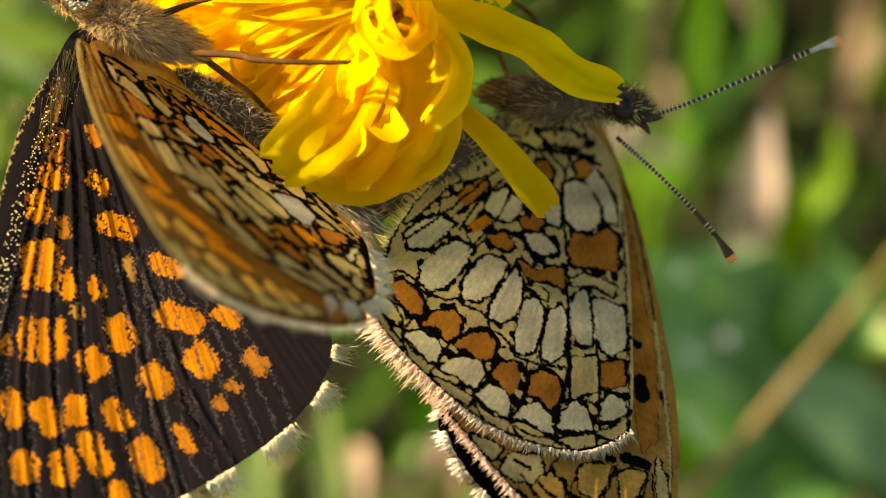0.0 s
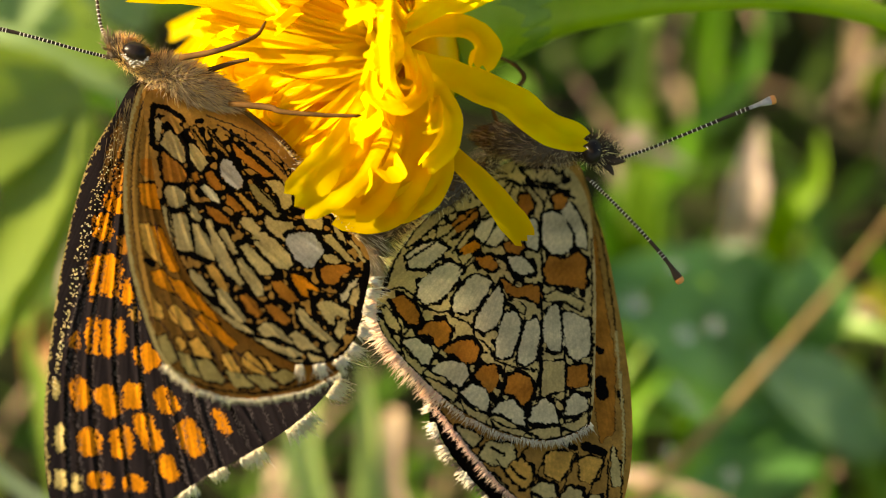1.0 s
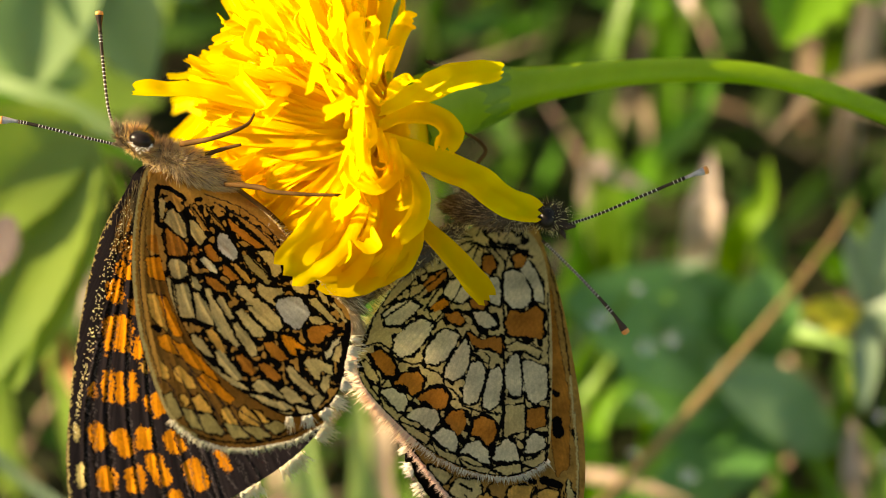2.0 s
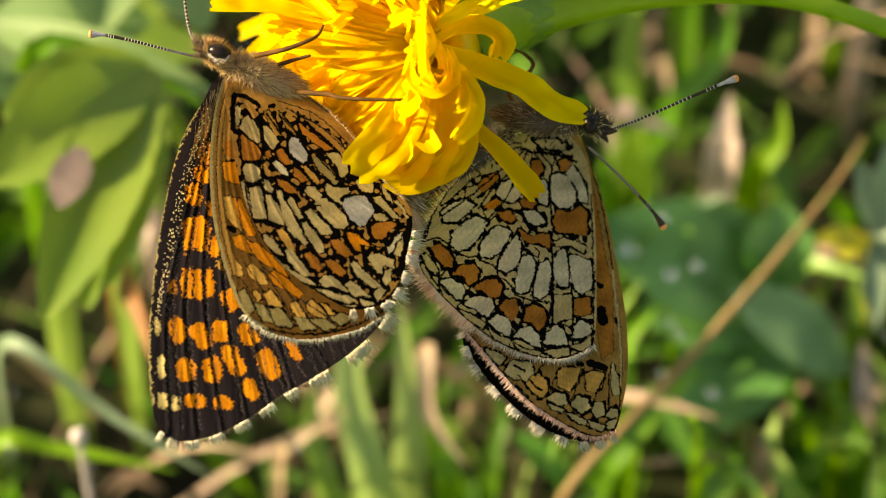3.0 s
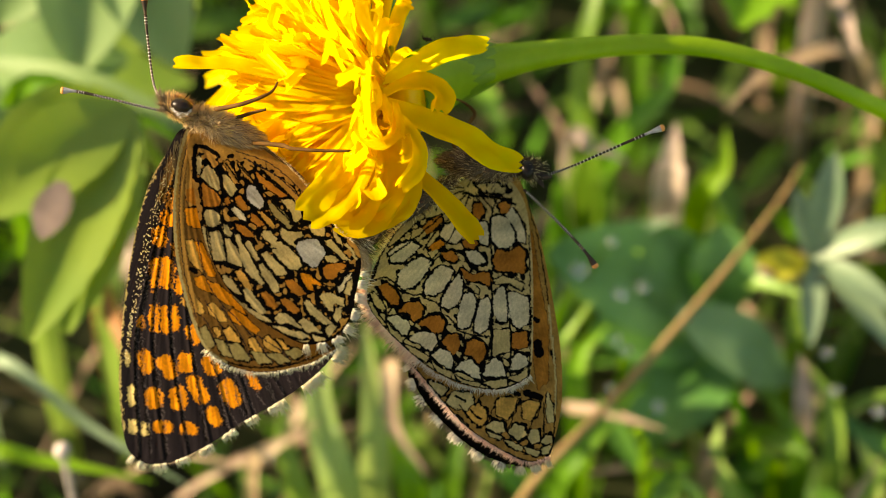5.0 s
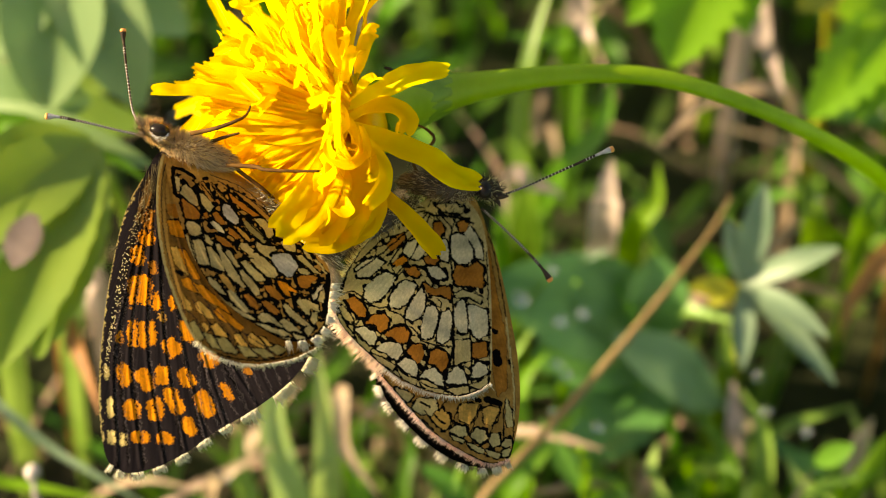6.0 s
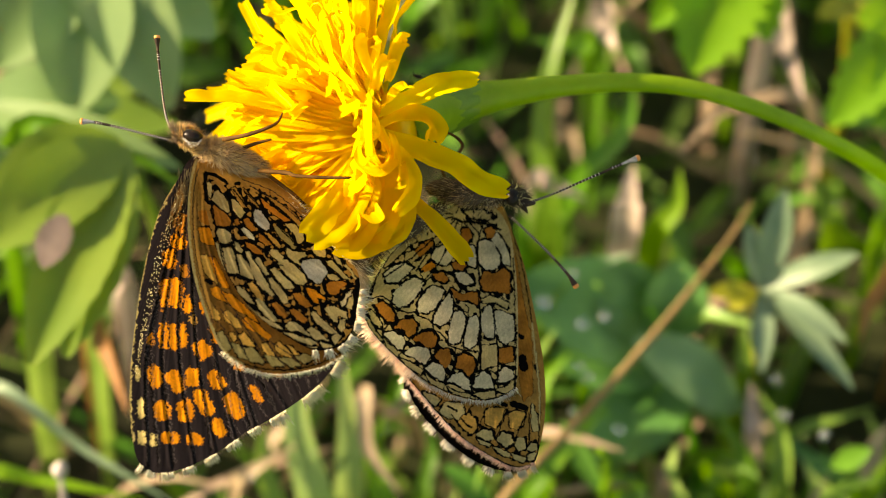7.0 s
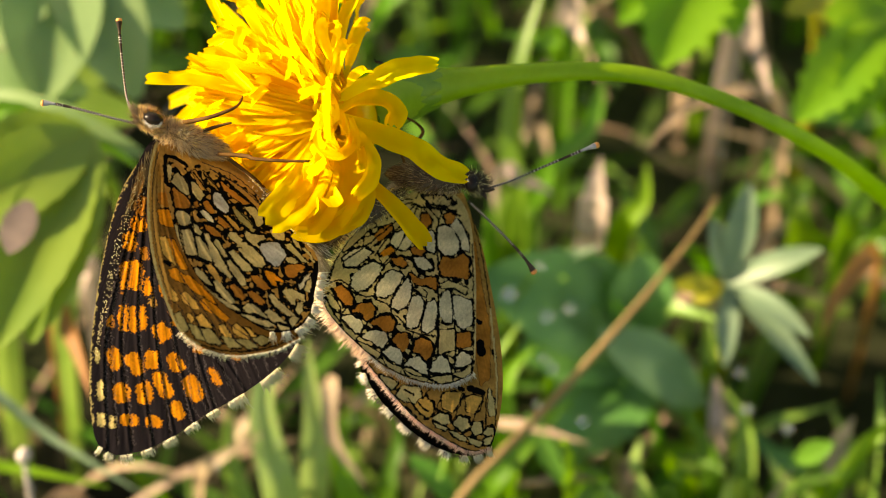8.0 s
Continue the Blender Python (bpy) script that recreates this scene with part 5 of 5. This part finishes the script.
LEAF = thin_material("herb_leaf", (0.065, 0.17, 0.02), (0.12, 0.27, 0.035), 150, 0.4, 0.4, 900, tint=(0.9, 1.0, 0.4), vary=0.5)
# brighter copy of the herb leaf green: sunlight is put into its colour
LEAF_BRIGHT = thin_material("sun_painted_leaf", (0.14, 0.34, 0.012), (0.24, 0.46, 0.02), 120, 0.45, 0.45, 900, tint=(1.0, 1.0, 0.3), vary=0.3)
# the noise's pale end paints gloss patches on the broad leaf
LEAF_BLUE = thin_material("bluish_leaf", (0.035, 0.14, 0.025), (0.15, 0.36, 0.09), 160, 0.2, 0.4, 900)
LEAF_SOFT = thin_material("soft_leaf", (0.17, 0.30, 0.10), (0.29, 0.43, 0.17), 110, 0.35, 0.5, 900, vary=0.3)
# pale green that holds the broad leaf's sheen as colour
LEAF_SHEEN = thin_material("painted_sheen_leaf", (0.06, 0.18, 0.05), (0.24, 0.40, 0.18), 130, 0.25, 0.45, 900)
LEAF_LOBED = thin_material("lobed_leaf", (0.17, 0.30, 0.035), (0.30, 0.41, 0.06), 90, 0.4, 0.5, 900, tint=(1.0, 1.0, 0.5))
LEAF_SILVER = thin_material("silvery_leaf", (0.11, 0.19, 0.10), (0.20, 0.28, 0.17), 200, 0.12, 0.5, 900)
STRAW = thin_material("dead_blade", (0.26, 0.17, 0.10), (0.46, 0.34, 0.22), 160, 0.2, 0.6, 900, vary=0.6)
HUSKY = thin_material("bleached_blade", (0.34, 0.24, 0.19), (0.58, 0.45, 0.38), 160, 0.25, 0.6, 900, vary=0.4)
YELLOWING = thin_material("yellowing_leaf", (0.27, 0.29, 0.02), (0.44, 0.41, 0.03), 160, 0.4, 0.5, 900)
RUSTY = thin_material("rusty_blade", (0.24, 0.09, 0.02), (0.40, 0.18, 0.05), 160, 0.2, 0.6, 900)
TWIG = solid_material("twig_bark", (0.16, 0.10, 0.03), (0.28, 0.18, 0.07), 260, 0.7)
WITHER = solid_material("withered_leaf", (0.13, 0.095, 0.075), (0.22, 0.16, 0.135), 500, 0.8)
PALE = solid_material("bleached_husk", (0.34, 0.28, 0.25), (0.55, 0.47, 0.43), 260, 0.7)

DEW, dew_nodes, dew_links = material("dew_water")
dew_nodes["Principled BSDF"].inputs["Base Color"].default_value = (0.9, 0.93, 0.95, 1)
dew_nodes["Principled BSDF"].inputs["Roughness"].default_value = 0.04
dew_nodes["Principled BSDF"].inputs["IOR"].default_value = 1.33
dew_nodes["Principled BSDF"].inputs["Transmission Weight"].default_value = 0.92


def meadow_part(name, bm, mat, parent=None, label="", category="", group="", kind=""):
    """A mesh drawn in the world's own metres, set on an Empty or standing alone with its origin at its foot."""
    me = bpy.data.meshes.new(name)
    foot = Vector((0, 0, 0))
    if parent is None:
        zs = min(bm.verts, key=lambda v: v.co.z)
        foot = zs.co.copy()
    else:
        foot = parent.matrix_world.translation.copy()
    bmesh.ops.translate(bm, verts=bm.verts, vec=-foot)
    bm.to_mesh(me)
    bm.free()
    for p in me.polygons:
        p.use_smooth = True
    me.materials.append(mat)
    ob = new(name, me)
    ob.parent = parent
    if parent is None:
        ob.location = foot
    return tagged(ob, label, category, group, kind)


def ground():
    bm = bmesh.new()
    ticks = [-150, -20, -3, -0.6] + [-0.3 + 0.01 * i for i in range(61)] + [0.6, 3, 20, 150]
    grid = [[bm.verts.new((x, y, 0.0015 * noise.noise((x * 30, y * 30, 0)) if abs(x) < 0.5 and abs(y) < 0.5 else 0)) for y in ticks] for x in ticks]
    for r, s in zip(grid, grid[1:]):
        for i in range(len(ticks) - 1):
            bm.faces.new((r[i], s[i], s[i + 1], r[i + 1]))
    meadow_part("ground", bm, SOIL, None, "dark crumbly meadow soil", "ground", kind="structure")


def earth_under(p):
    """The soil below a place, reached a little aside, as a blade's foot."""
    return Vector((p.x, p.y, -0.002))


def blade(a0, b0, w0, a1, b1, w1, width, mat, label, bend=0.15, name="grass_blade", seed=0, group="grass blades"):
    """A grass blade from its foot to its tip, both on the plan."""
    p, q = world_at(a0, b0, w0), world_at(a1, b1, w1)
    rng = random.Random(seed)
    mid = (p + q) / 2 + Vector((rng.uniform(-1, 1), rng.uniform(-1, 1), abs(rng.uniform(0.3, 1)))) * (q - p).length * bend
    foot = earth_under(p + (p - q) * 0.1)
    bm = bmesh.new()
    toward = FRAME.to_3x3() @ Vector((rng.uniform(-0.4, 0.4), rng.uniform(-0.2, 0.4), 1))
    ribbon(bm, [foot, p, mid, q], [x * width * MM for x in (0.7, 1.0, 1.0, 0.8, 0.5, 0.06)], toward, 0.18, rng.uniform(-30, 30), 0, 22)
    return meadow_part(name, bm, mat, None, label, "grass", group)


def leaflet(bm, p, q, width, toward, fold=0.15, saw=0.0, rows=14):
    """A pointed leaf blade from p to q with a folded midrib and a toothed rim."""
    along = q - p
    mid = (p + q) / 2 + toward.normalized() * along.length * 0.08
    line = spline([p, mid, q], rows)
    grid = []
    for i in range(rows):
        t = i / (rows - 1)
        half = width / 2 * (math.sin(math.pi * min(1, t * 0.93 + 0.05)) ** 0.8) * (1 + saw * ((i % 2) - 0.5))
        way = Vector(line[min(i + 1, rows - 1)] - line[max(i - 1, 0)]).normalized()
        side = way.cross(toward).normalized()
        over = side.cross(way)
        grid.append([bm.verts.new(Vector(line[i]) + side * half * s + over * (abs(s) * half * fold * 2 + 0.03 * half * noise.noise(Vector(line[i]) * 300 + Vector((s, 0, 0)))))
                     for s in (-1, -0.55, 0, 0.55, 1)])
    for r, s in zip(grid, grid[1:]):
        for j in range(4):
            bm.faces.new((r[j], r[j + 1], s[j + 1], s[j]))


def herb(a, b, w, fingers, mat, label, name="herb", width=4.0, stalk_mat=None, saw=0.0, category="herb"):
    """A stalk from the soil with leaflets that spread from its top; fingers: (tip a, tip b, tip w, width in mm)."""
    top = world_at(a, b, w)
    ob = tagged(new(name), label, category)
    ob.location = earth_under(top + Vector((0.002, 0.004, 0)))
    bpy.context.view_layer.update()
    bm = bmesh.new()
    tube(bm, spline([ob.location, (ob.location + top) / 2 + Vector((0.001, 0.002, 0)), top], 14), (0.7 * MM, 0.5 * MM, 0.35 * MM), 8)
    ob.matrix_world.translation = ob.location
    meadow_part("stalk", bm, stalk_mat or mat, ob)
    toward = FRAME.to_3x3() @ Vector((0.1, 0.25, 1))
    for fa, fb, fw, wid in fingers:
        bm = bmesh.new()
        leaflet(bm, top, world_at(fa, fb, fw), wid * MM, toward, 0.15, saw, 18 if saw else 12)
        meadow_part("leaflet", bm, mat, ob)
    return ob


def meadow():
    ground()
    # broad dewy leaf and its neighbours
    herb(1290, 570, -49, ((985, 450, -44, 8.5), (1060, 600, -45, 7.5), (1150, 800, -46, 8), (1300, 400, -46, 5.5), (1120, 400, -46, 6)), LEAF_BLUE, "broad bluish green leaves wet with dew", "broad_leaf_herb", saw=0.06, category="herb")
    # added pale leaflets that stand for sheen on the broad leaf
    herb(1416, 687, -47, ((1216, 557, -43, 4.8), (1300, 640, -44, 3.4)), LEAF_SHEEN, "pale leaf added as the sheen on the broad leaf", "broad_leaf_herb", saw=0.05)
    herb(1468, 459, -41, ((1512, 269, -38, 2.5), (1437, 339, -39, 2.0), (1655, 397, -38, 2.0), (1631, 569, -38, 1.9), (1644, 660, -39, 1.8), (1463, 628, -39, 1.8)), LEAF_SILVER,
         "five-fingered silvery green leaf", "cinquefoil")
    herb(1452, 470, -40, ((1362, 469, -39, 1.7), (1400, 500, -40, 1.5)), YELLOWING, "small yellowing leaves low in the grass", "yellowing_herb")
    blotched = herb(214, 184, -33, ((31, 616, -27, 6.0), (100, 600, -28, 5.6), (-67, 387, -28, 6.5), (160, 500, -30, 4.6), (-43, 265, -30, 5.6)), LEAF_LOBED, "lobed yellowish green leaf with a brown blotch", "lobed_herb", saw=0.06)
    bm = bmesh.new()
    leaflet(bm, world_at(96, 322, -27.4), world_at(54, 428, -26.2), 2.7 * MM, FRAME.to_3x3() @ Vector((0, 0.2, 1)), 0.02, 0.25, 16)
    meadow_part("brown_blotch", bm, WITHER, blotched, "withered brown patch")
    herb(151, -210, -40, ((311, 110, -38, 7), (125, 120, -37, 8), (400, -33, -40, 6.5), (235, 33, -38, 6), (-26, 30, -38, 7)), LEAF_SOFT, "wide pale green leaves", "broad_herb")
    herb(-60, 100, -38, ((330, 227, -35, 3.0), (213, 98, -38, 6), (168, 272, -38, 5), (20, 250, -37, 6)), LEAF_SOFT, "wide pale green leaves", "broad_herb")
    # these clumps look sunlit through their brighter leaf colour
    herb(1429, -234, -45, ((1332, 40, -42, 7.5), (1481, -25, -43, 5), (1252, -49, -43, 4.5)), LEAF_BRIGHT, "green leaves with sunlight put into their bright colour", "sunlit_herb", saw=0.28)
    herb(1789, -78, -45, ((1601, 143, -43, 5.5), (1692, 147, -43, 4.5), (1657, -67, -44, 4)), LEAF_BRIGHT, "green leaves with sunlight put into their bright colour", "sunlit_herb", saw=0.28)
    herb(1640, -100, -45, ((1580, -70, -44, 2.0), (1690, -40, -44, 2.2)), YELLOWING, "small yellowing leaves low in the grass", "yellowing_herb")
    # brown twig leaning across
    bm = bmesh.new()
    tube(bm, spline([earth_under(world_at(860, 1000, -47)), world_at(930, 910, -40), world_at(1110, 715, -39), world_at(1290, 510, -40), world_at(1400, 370, -41.5), world_at(1450, 290, -42)], 40),
         (0.45 * MM, 0.38 * MM, 0.34 * MM, 0.3 * MM, 0.2 * MM, 0.1 * MM), 9)
    meadow_part("dry_stalk", bm, TWIG, None, "dry brown stalk leaning through the grass", "stalk")
    herb(-40, 120, -47, ((330, 140, -45, 4.5), (300, 40, -46, 4), (250, 220, -46, 3.6)), GRASS_PALE, "soft pale green leaves behind the butterflies", "broad_herb")
    # single blades that stand out
    # the palest blades carry their sunlight in the material colour
    for k, row in enumerate((
            (600, 900, -44, 590, 560, -44, 3.0, GRASS_LIT), (660, 900, -46, 645, 570, -44, 2.6, GRASS_LIT), (-60, 835, -38, 260, 872, -36, 1.3, LEAF_BRIGHT),
            (0, 170, -36, 330, 260, -34, 1.6, GRASS), (800, 900, -47, 790, 690, -45, 1.5, GRASS), (60, 560, -42, 90, 120, -40, 2.2, GRASS_PALE),
            (170, 560, -42, 190, 200, -38, 2.2, GRASS_PALE), (530, 930, -46, 500, 700, -44, 2.0, GRASS_PALE), (740, 930, -46, 730, 700, -44, 2.2, LEAF_BRIGHT),
            (1051, 380, -52, 1117, -161, -46, 2.7, GRASS), (1090, 282, -52, 1223, 47, -47, 2, GRASS),
            (1252, 373, -49, 1308, 223, -46, 2, LEAF_BRIGHT), (1016, 512, -48, 1219, 387, -45, 1.9, LEAF_SILVER), (1039, 807, -46, 1091, 582, -44, 2.2, LEAF_BRIGHT),
            (989, 884, -44, 1176, 671, -43, 2.0, GRASS), (1435, 886, -48, 1381, 693, -45, 2.1, GRASS), (1495, 887, -48, 1462, 661, -45, 2.1, GRASS_PALE),
            (1643, 835, -48, 1503, 732, -46, 2, LEAF_BLUE), (1299, 536, -50, 1290, 375, -47, 1.8, LEAF_BRIGHT), (1124, 601, -47, 1059, 515, -45, 1.4, GRASS),
            (1428, 658, -48, 1430, 497, -46, 1.8, GRASS), (1392, 865, -47, 1355, 790, -45, 1.8, LEAF_BRIGHT), (1730, 846, -49, 1667, 695, -47, 1.6, GRASS_PALE),
            (1229, 863, -47, 1175, 767, -45, 2, GRASS), (1694, 367, -49, 1724, 206, -46, 2.2, GRASS), (1143, 0, -52, 1012, -32, -48, 2.2, GRASS),
            (1606, 365, -50, 1565, 235, -48, 2.4, GRASS), (1330, 930, -47, 1300, 760, -44, 1.8, GRASS_LIT), (1560, 940, -47, 1545, 790, -44, 1.8, GRASS_LIT),
            (1660, 940, -47, 1640, 840, -44, 2.0, LEAF_BRIGHT), (1160, 950, -46, 1190, 830, -44, 1.8, LEAF_BRIGHT))):
        blade(*row[:7], row[7], "single green grass blade standing in the sward", seed=100 + k)
    for k, row in enumerate((
            (440, 850, -44, 560, 760, -42, 1.3, STRAW), (690, 660, -44, 760, 860, -42, 1.4, STRAW), (820, 640, -46, 690, 740, -44, 1.2, STRAW),
            (1572, 111, -47, 1308, 195, -43, 1.3, STRAW), (1203, 341, -47, 1218, 213, -44, 2.6, HUSKY), (1487, -71, -48, 1554, 101, -44, 2, HUSKY),
            (1759, 410, -44, 1653, 574, -42, 1.9, RUSTY), (1448, 779, -47, 1444, 639, -45, 1.7, HUSKY), (1675, 868, -48, 1716, 720, -44, 2.4, HUSKY),
            (1272, 885, -47, 1268, 795, -45, 1.7, STRAW), (1154, -75, -49, 1186, -7, -46, 2, HUSKY), (1020, 261, -50, 1128, 286, -47, 1.8, HUSKY),
            (158, 529, -43, 230, 700, -40, 1.9, RUSTY), (224, 442, -44, 168, 551, -42, 2, HUSKY))):
        blade(*row[:7], row[7], "withered straw-coloured blade in the sward", seed=200 + k, name="dead_blade", group="dead blades")
    # this blade's shade is put in with a dull material colour
    blade(-40, 650, -40, 330, 885, -38, 0.95, LEAF_SILVER, "pale grass blade lying across the sward, shade put into its colour", 0.02, seed=99)
    # filler: uncountable sward
    rng = random.Random(77)
    hollows = [(world_at(a, b, -58), r) for a, b, r in ((120, 690, 0.015), (985, 190, 0.006), (1470, -50, 0.006), (1690, 660, 0.008), (300, 120, 0.005), (1110, 90, 0.0055), (30, 770, 0.009), (1240, 130, 0.005), (1560, 600, 0.006), (1500, 40, 0.005))]

    def bare(p):
        return any((p.xy - c.xy).length < r for c, r in hollows)

    for name, mat, n, wid, label in (("sward", GRASS, 2000, (0.8, 2.2), "dense green sward of grass"), ("pale_sward", GRASS_PALE, 1300, (0.7, 1.8), "paler grass among the sward"),
                                     ("litter", STRAW, 700, (0.5, 1.5), "dead straw and leaf litter on the soil")):
        bm = bmesh.new()
        for _ in range(n):
            x, y = rng.uniform(-0.10, 0.13), rng.uniform(-0.07, 0.13)
            low = name == "litter"
            if not low and bare(Vector((x, y, 0))):
                continue
            h = rng.uniform(0.004, 0.016) if low else rng.uniform(0.008, 0.028)
            if not low and any((Vector((x, y)) - c.xy).length < 2.2 * r for c, r in hollows):
                h *= 0.35
            lean = Vector((rng.gauss(0, 0.5), rng.gauss(0.1, 0.5), 0)) * (0.02 if low else 0.016)
            p = Vector((x, y, -0.002 if not low else rng.uniform(0, 0.006)))
            q = p + lean + Vector((0, 0, h))
            mid = (p + q) / 2 + Vector((0, 0, h * 0.35))
            ribbon(bm, [p, mid, q], [v * MM * rng.uniform(*wid) for v in (0.8, 1.0, 0.7, 0.1)], Vector((rng.uniform(-1, 1), rng.uniform(-1, 1), 1)), 0.2, rng.uniform(-60, 60), 0, 7)
        meadow_part(name, bm, mat, None, label, "grass" if name != "litter" else "litter", kind="stuff")

    # the meadow goes on around
    bm = bmesh.new()
    for _ in range(13000):
        r = 0.14 + 4.6 * rng.random() ** 2.2
        turn = rng.uniform(0, 2 * math.pi)
        p = Vector((r * math.cos(turn), r * math.sin(turn), -0.002))
        if abs(p.x - 0.015) < 0.115 and abs(p.y - 0.03) < 0.10:
            continue
        h = min(0.10, max(0.012, 0.06 * (r - 0.02))) * rng.uniform(0.4, 1.0)
        q = p + Vector((rng.gauss(0, 0.5) * h, rng.gauss(0, 0.5) * h, h))
        mid = (p + q) / 2 + Vector((0, 0, h * 0.3))
        ribbon(bm, [p, mid, q], [v * MM * rng.uniform(1.2, 3.0) * (1 + 3 * r) for v in (0.8, 1.0, 0.7, 0.1)], Vector((rng.uniform(-1, 1), rng.uniform(-1, 1), 1)), 0.2, rng.uniform(-60, 60), 0, 5)
    meadow_part("far_sward", bm, GRASS, None, "short green meadow grass all around", "grass", kind="stuff")
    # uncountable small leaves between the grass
    # the second batch has sunlight painted in by the brighter green
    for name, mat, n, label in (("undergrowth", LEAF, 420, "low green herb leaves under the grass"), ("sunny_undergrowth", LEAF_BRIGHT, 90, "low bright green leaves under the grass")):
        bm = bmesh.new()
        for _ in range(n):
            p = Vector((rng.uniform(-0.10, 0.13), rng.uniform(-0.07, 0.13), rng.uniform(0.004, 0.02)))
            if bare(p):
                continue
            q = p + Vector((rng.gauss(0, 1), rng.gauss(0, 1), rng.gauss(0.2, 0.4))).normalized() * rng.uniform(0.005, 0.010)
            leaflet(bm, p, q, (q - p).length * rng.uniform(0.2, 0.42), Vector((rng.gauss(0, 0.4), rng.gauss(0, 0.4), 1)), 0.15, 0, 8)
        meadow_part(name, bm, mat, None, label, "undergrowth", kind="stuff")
    bm = bmesh.new()
    ellipsoid(bm, world_at(92, 816, -32), (Vector((0.6, 0.1, 0.1)) * MM, Vector((0, 0.5, -0.35)) * MM, Vector((0, 0.35, 0.6)) * MM), 14, 10, 0.2)
    tube(bm, [earth_under(world_at(92, 816, -32)), world_at(92, 820, -32.4)], (0.3 * MM, 0.2 * MM), 6)
    meadow_part("seed_husk", bm, PALE, None, "bleached seed husk on a thin stalk", "seed husk")
    # fine dew caught in the sward
    bm = bmesh.new()
    for _ in range(90):
        c = Vector((rng.uniform(-0.06, 0.08), rng.uniform(-0.04, 0.08), rng.uniform(0.006, 0.024)))
        r = rng.uniform(0.12, 0.3)
        ellipsoid(bm, c, (Vector((r, 0, 0)) * MM, Vector((0, r, 0)) * MM, Vector((0, 0, r * 0.8)) * MM), 14, 8)
    meadow_part("dew", bm, DEW, None, "fine dew drops glinting in the grass", "dew", kind="stuff")
    # dew on the broad leaf
    for a, b, w, r in ((1040, 484, -42, 0.6), (1115, 527, -42, 0.5), (1157, 516, -40, 0.42), (1185, 735, -40, 0.48), (1108, 612, -40, 0.4), (1126, 632, -40, 0.4), (1100, 432, -40, 0.35), (1493, 636, -42, 0.42), (1508, 707, -42, 0.45), (1588, 745, -42, 0.42)):
        bm = bmesh.new()
        c = world_at(a, b, w)
        ellipsoid(bm, c, (Vector((r, 0, 0)) * MM, Vector((0, r, 0)) * MM, Vector((0, 0, r * 0.75)) * MM), 20, 12)
        meadow_part("dew_drop", bm, DEW, None, "clear round dew drop on a leaf", "dew drop", "dew drops")


meadow()


def motions():
    """The pale butterfly's near wings swing about their hinge."""
    local_a = Matrix.Translation(HINGE_A - LEFT_BASE)
    axis = (HINGE_A - HINGE_B).normalized()
    swing = ((0, 46), (0.5, 30), (0.7, 18), (0.8, 22), (0.9, 33), (1.0, 15), (1.2, 12), (1.75, 15), (2.3, 15), (2.5, 14), (2.7, 7), (3.0, 6), (3.2, 5), (3.5, 0), (3.7, 9), (4.0, 3), (4.2, 6), (4.75, 12), (5.2, 5), (5.3, 7), (5.5, 32), (5.7, 26), (6.0, 22), (6.5, 20), (6.7, 26), (6.9, 18), (7.0, 17), (7.1, 25), (7.3, 18), (7.5, 21), (8.0, 17))
    for w in NEAR_WINGS:
        walk(w, [(t, local_a @ Matrix.Rotation(radians(d), 4, axis) @ local_a.inverted()) for t, d in swing])


motions()
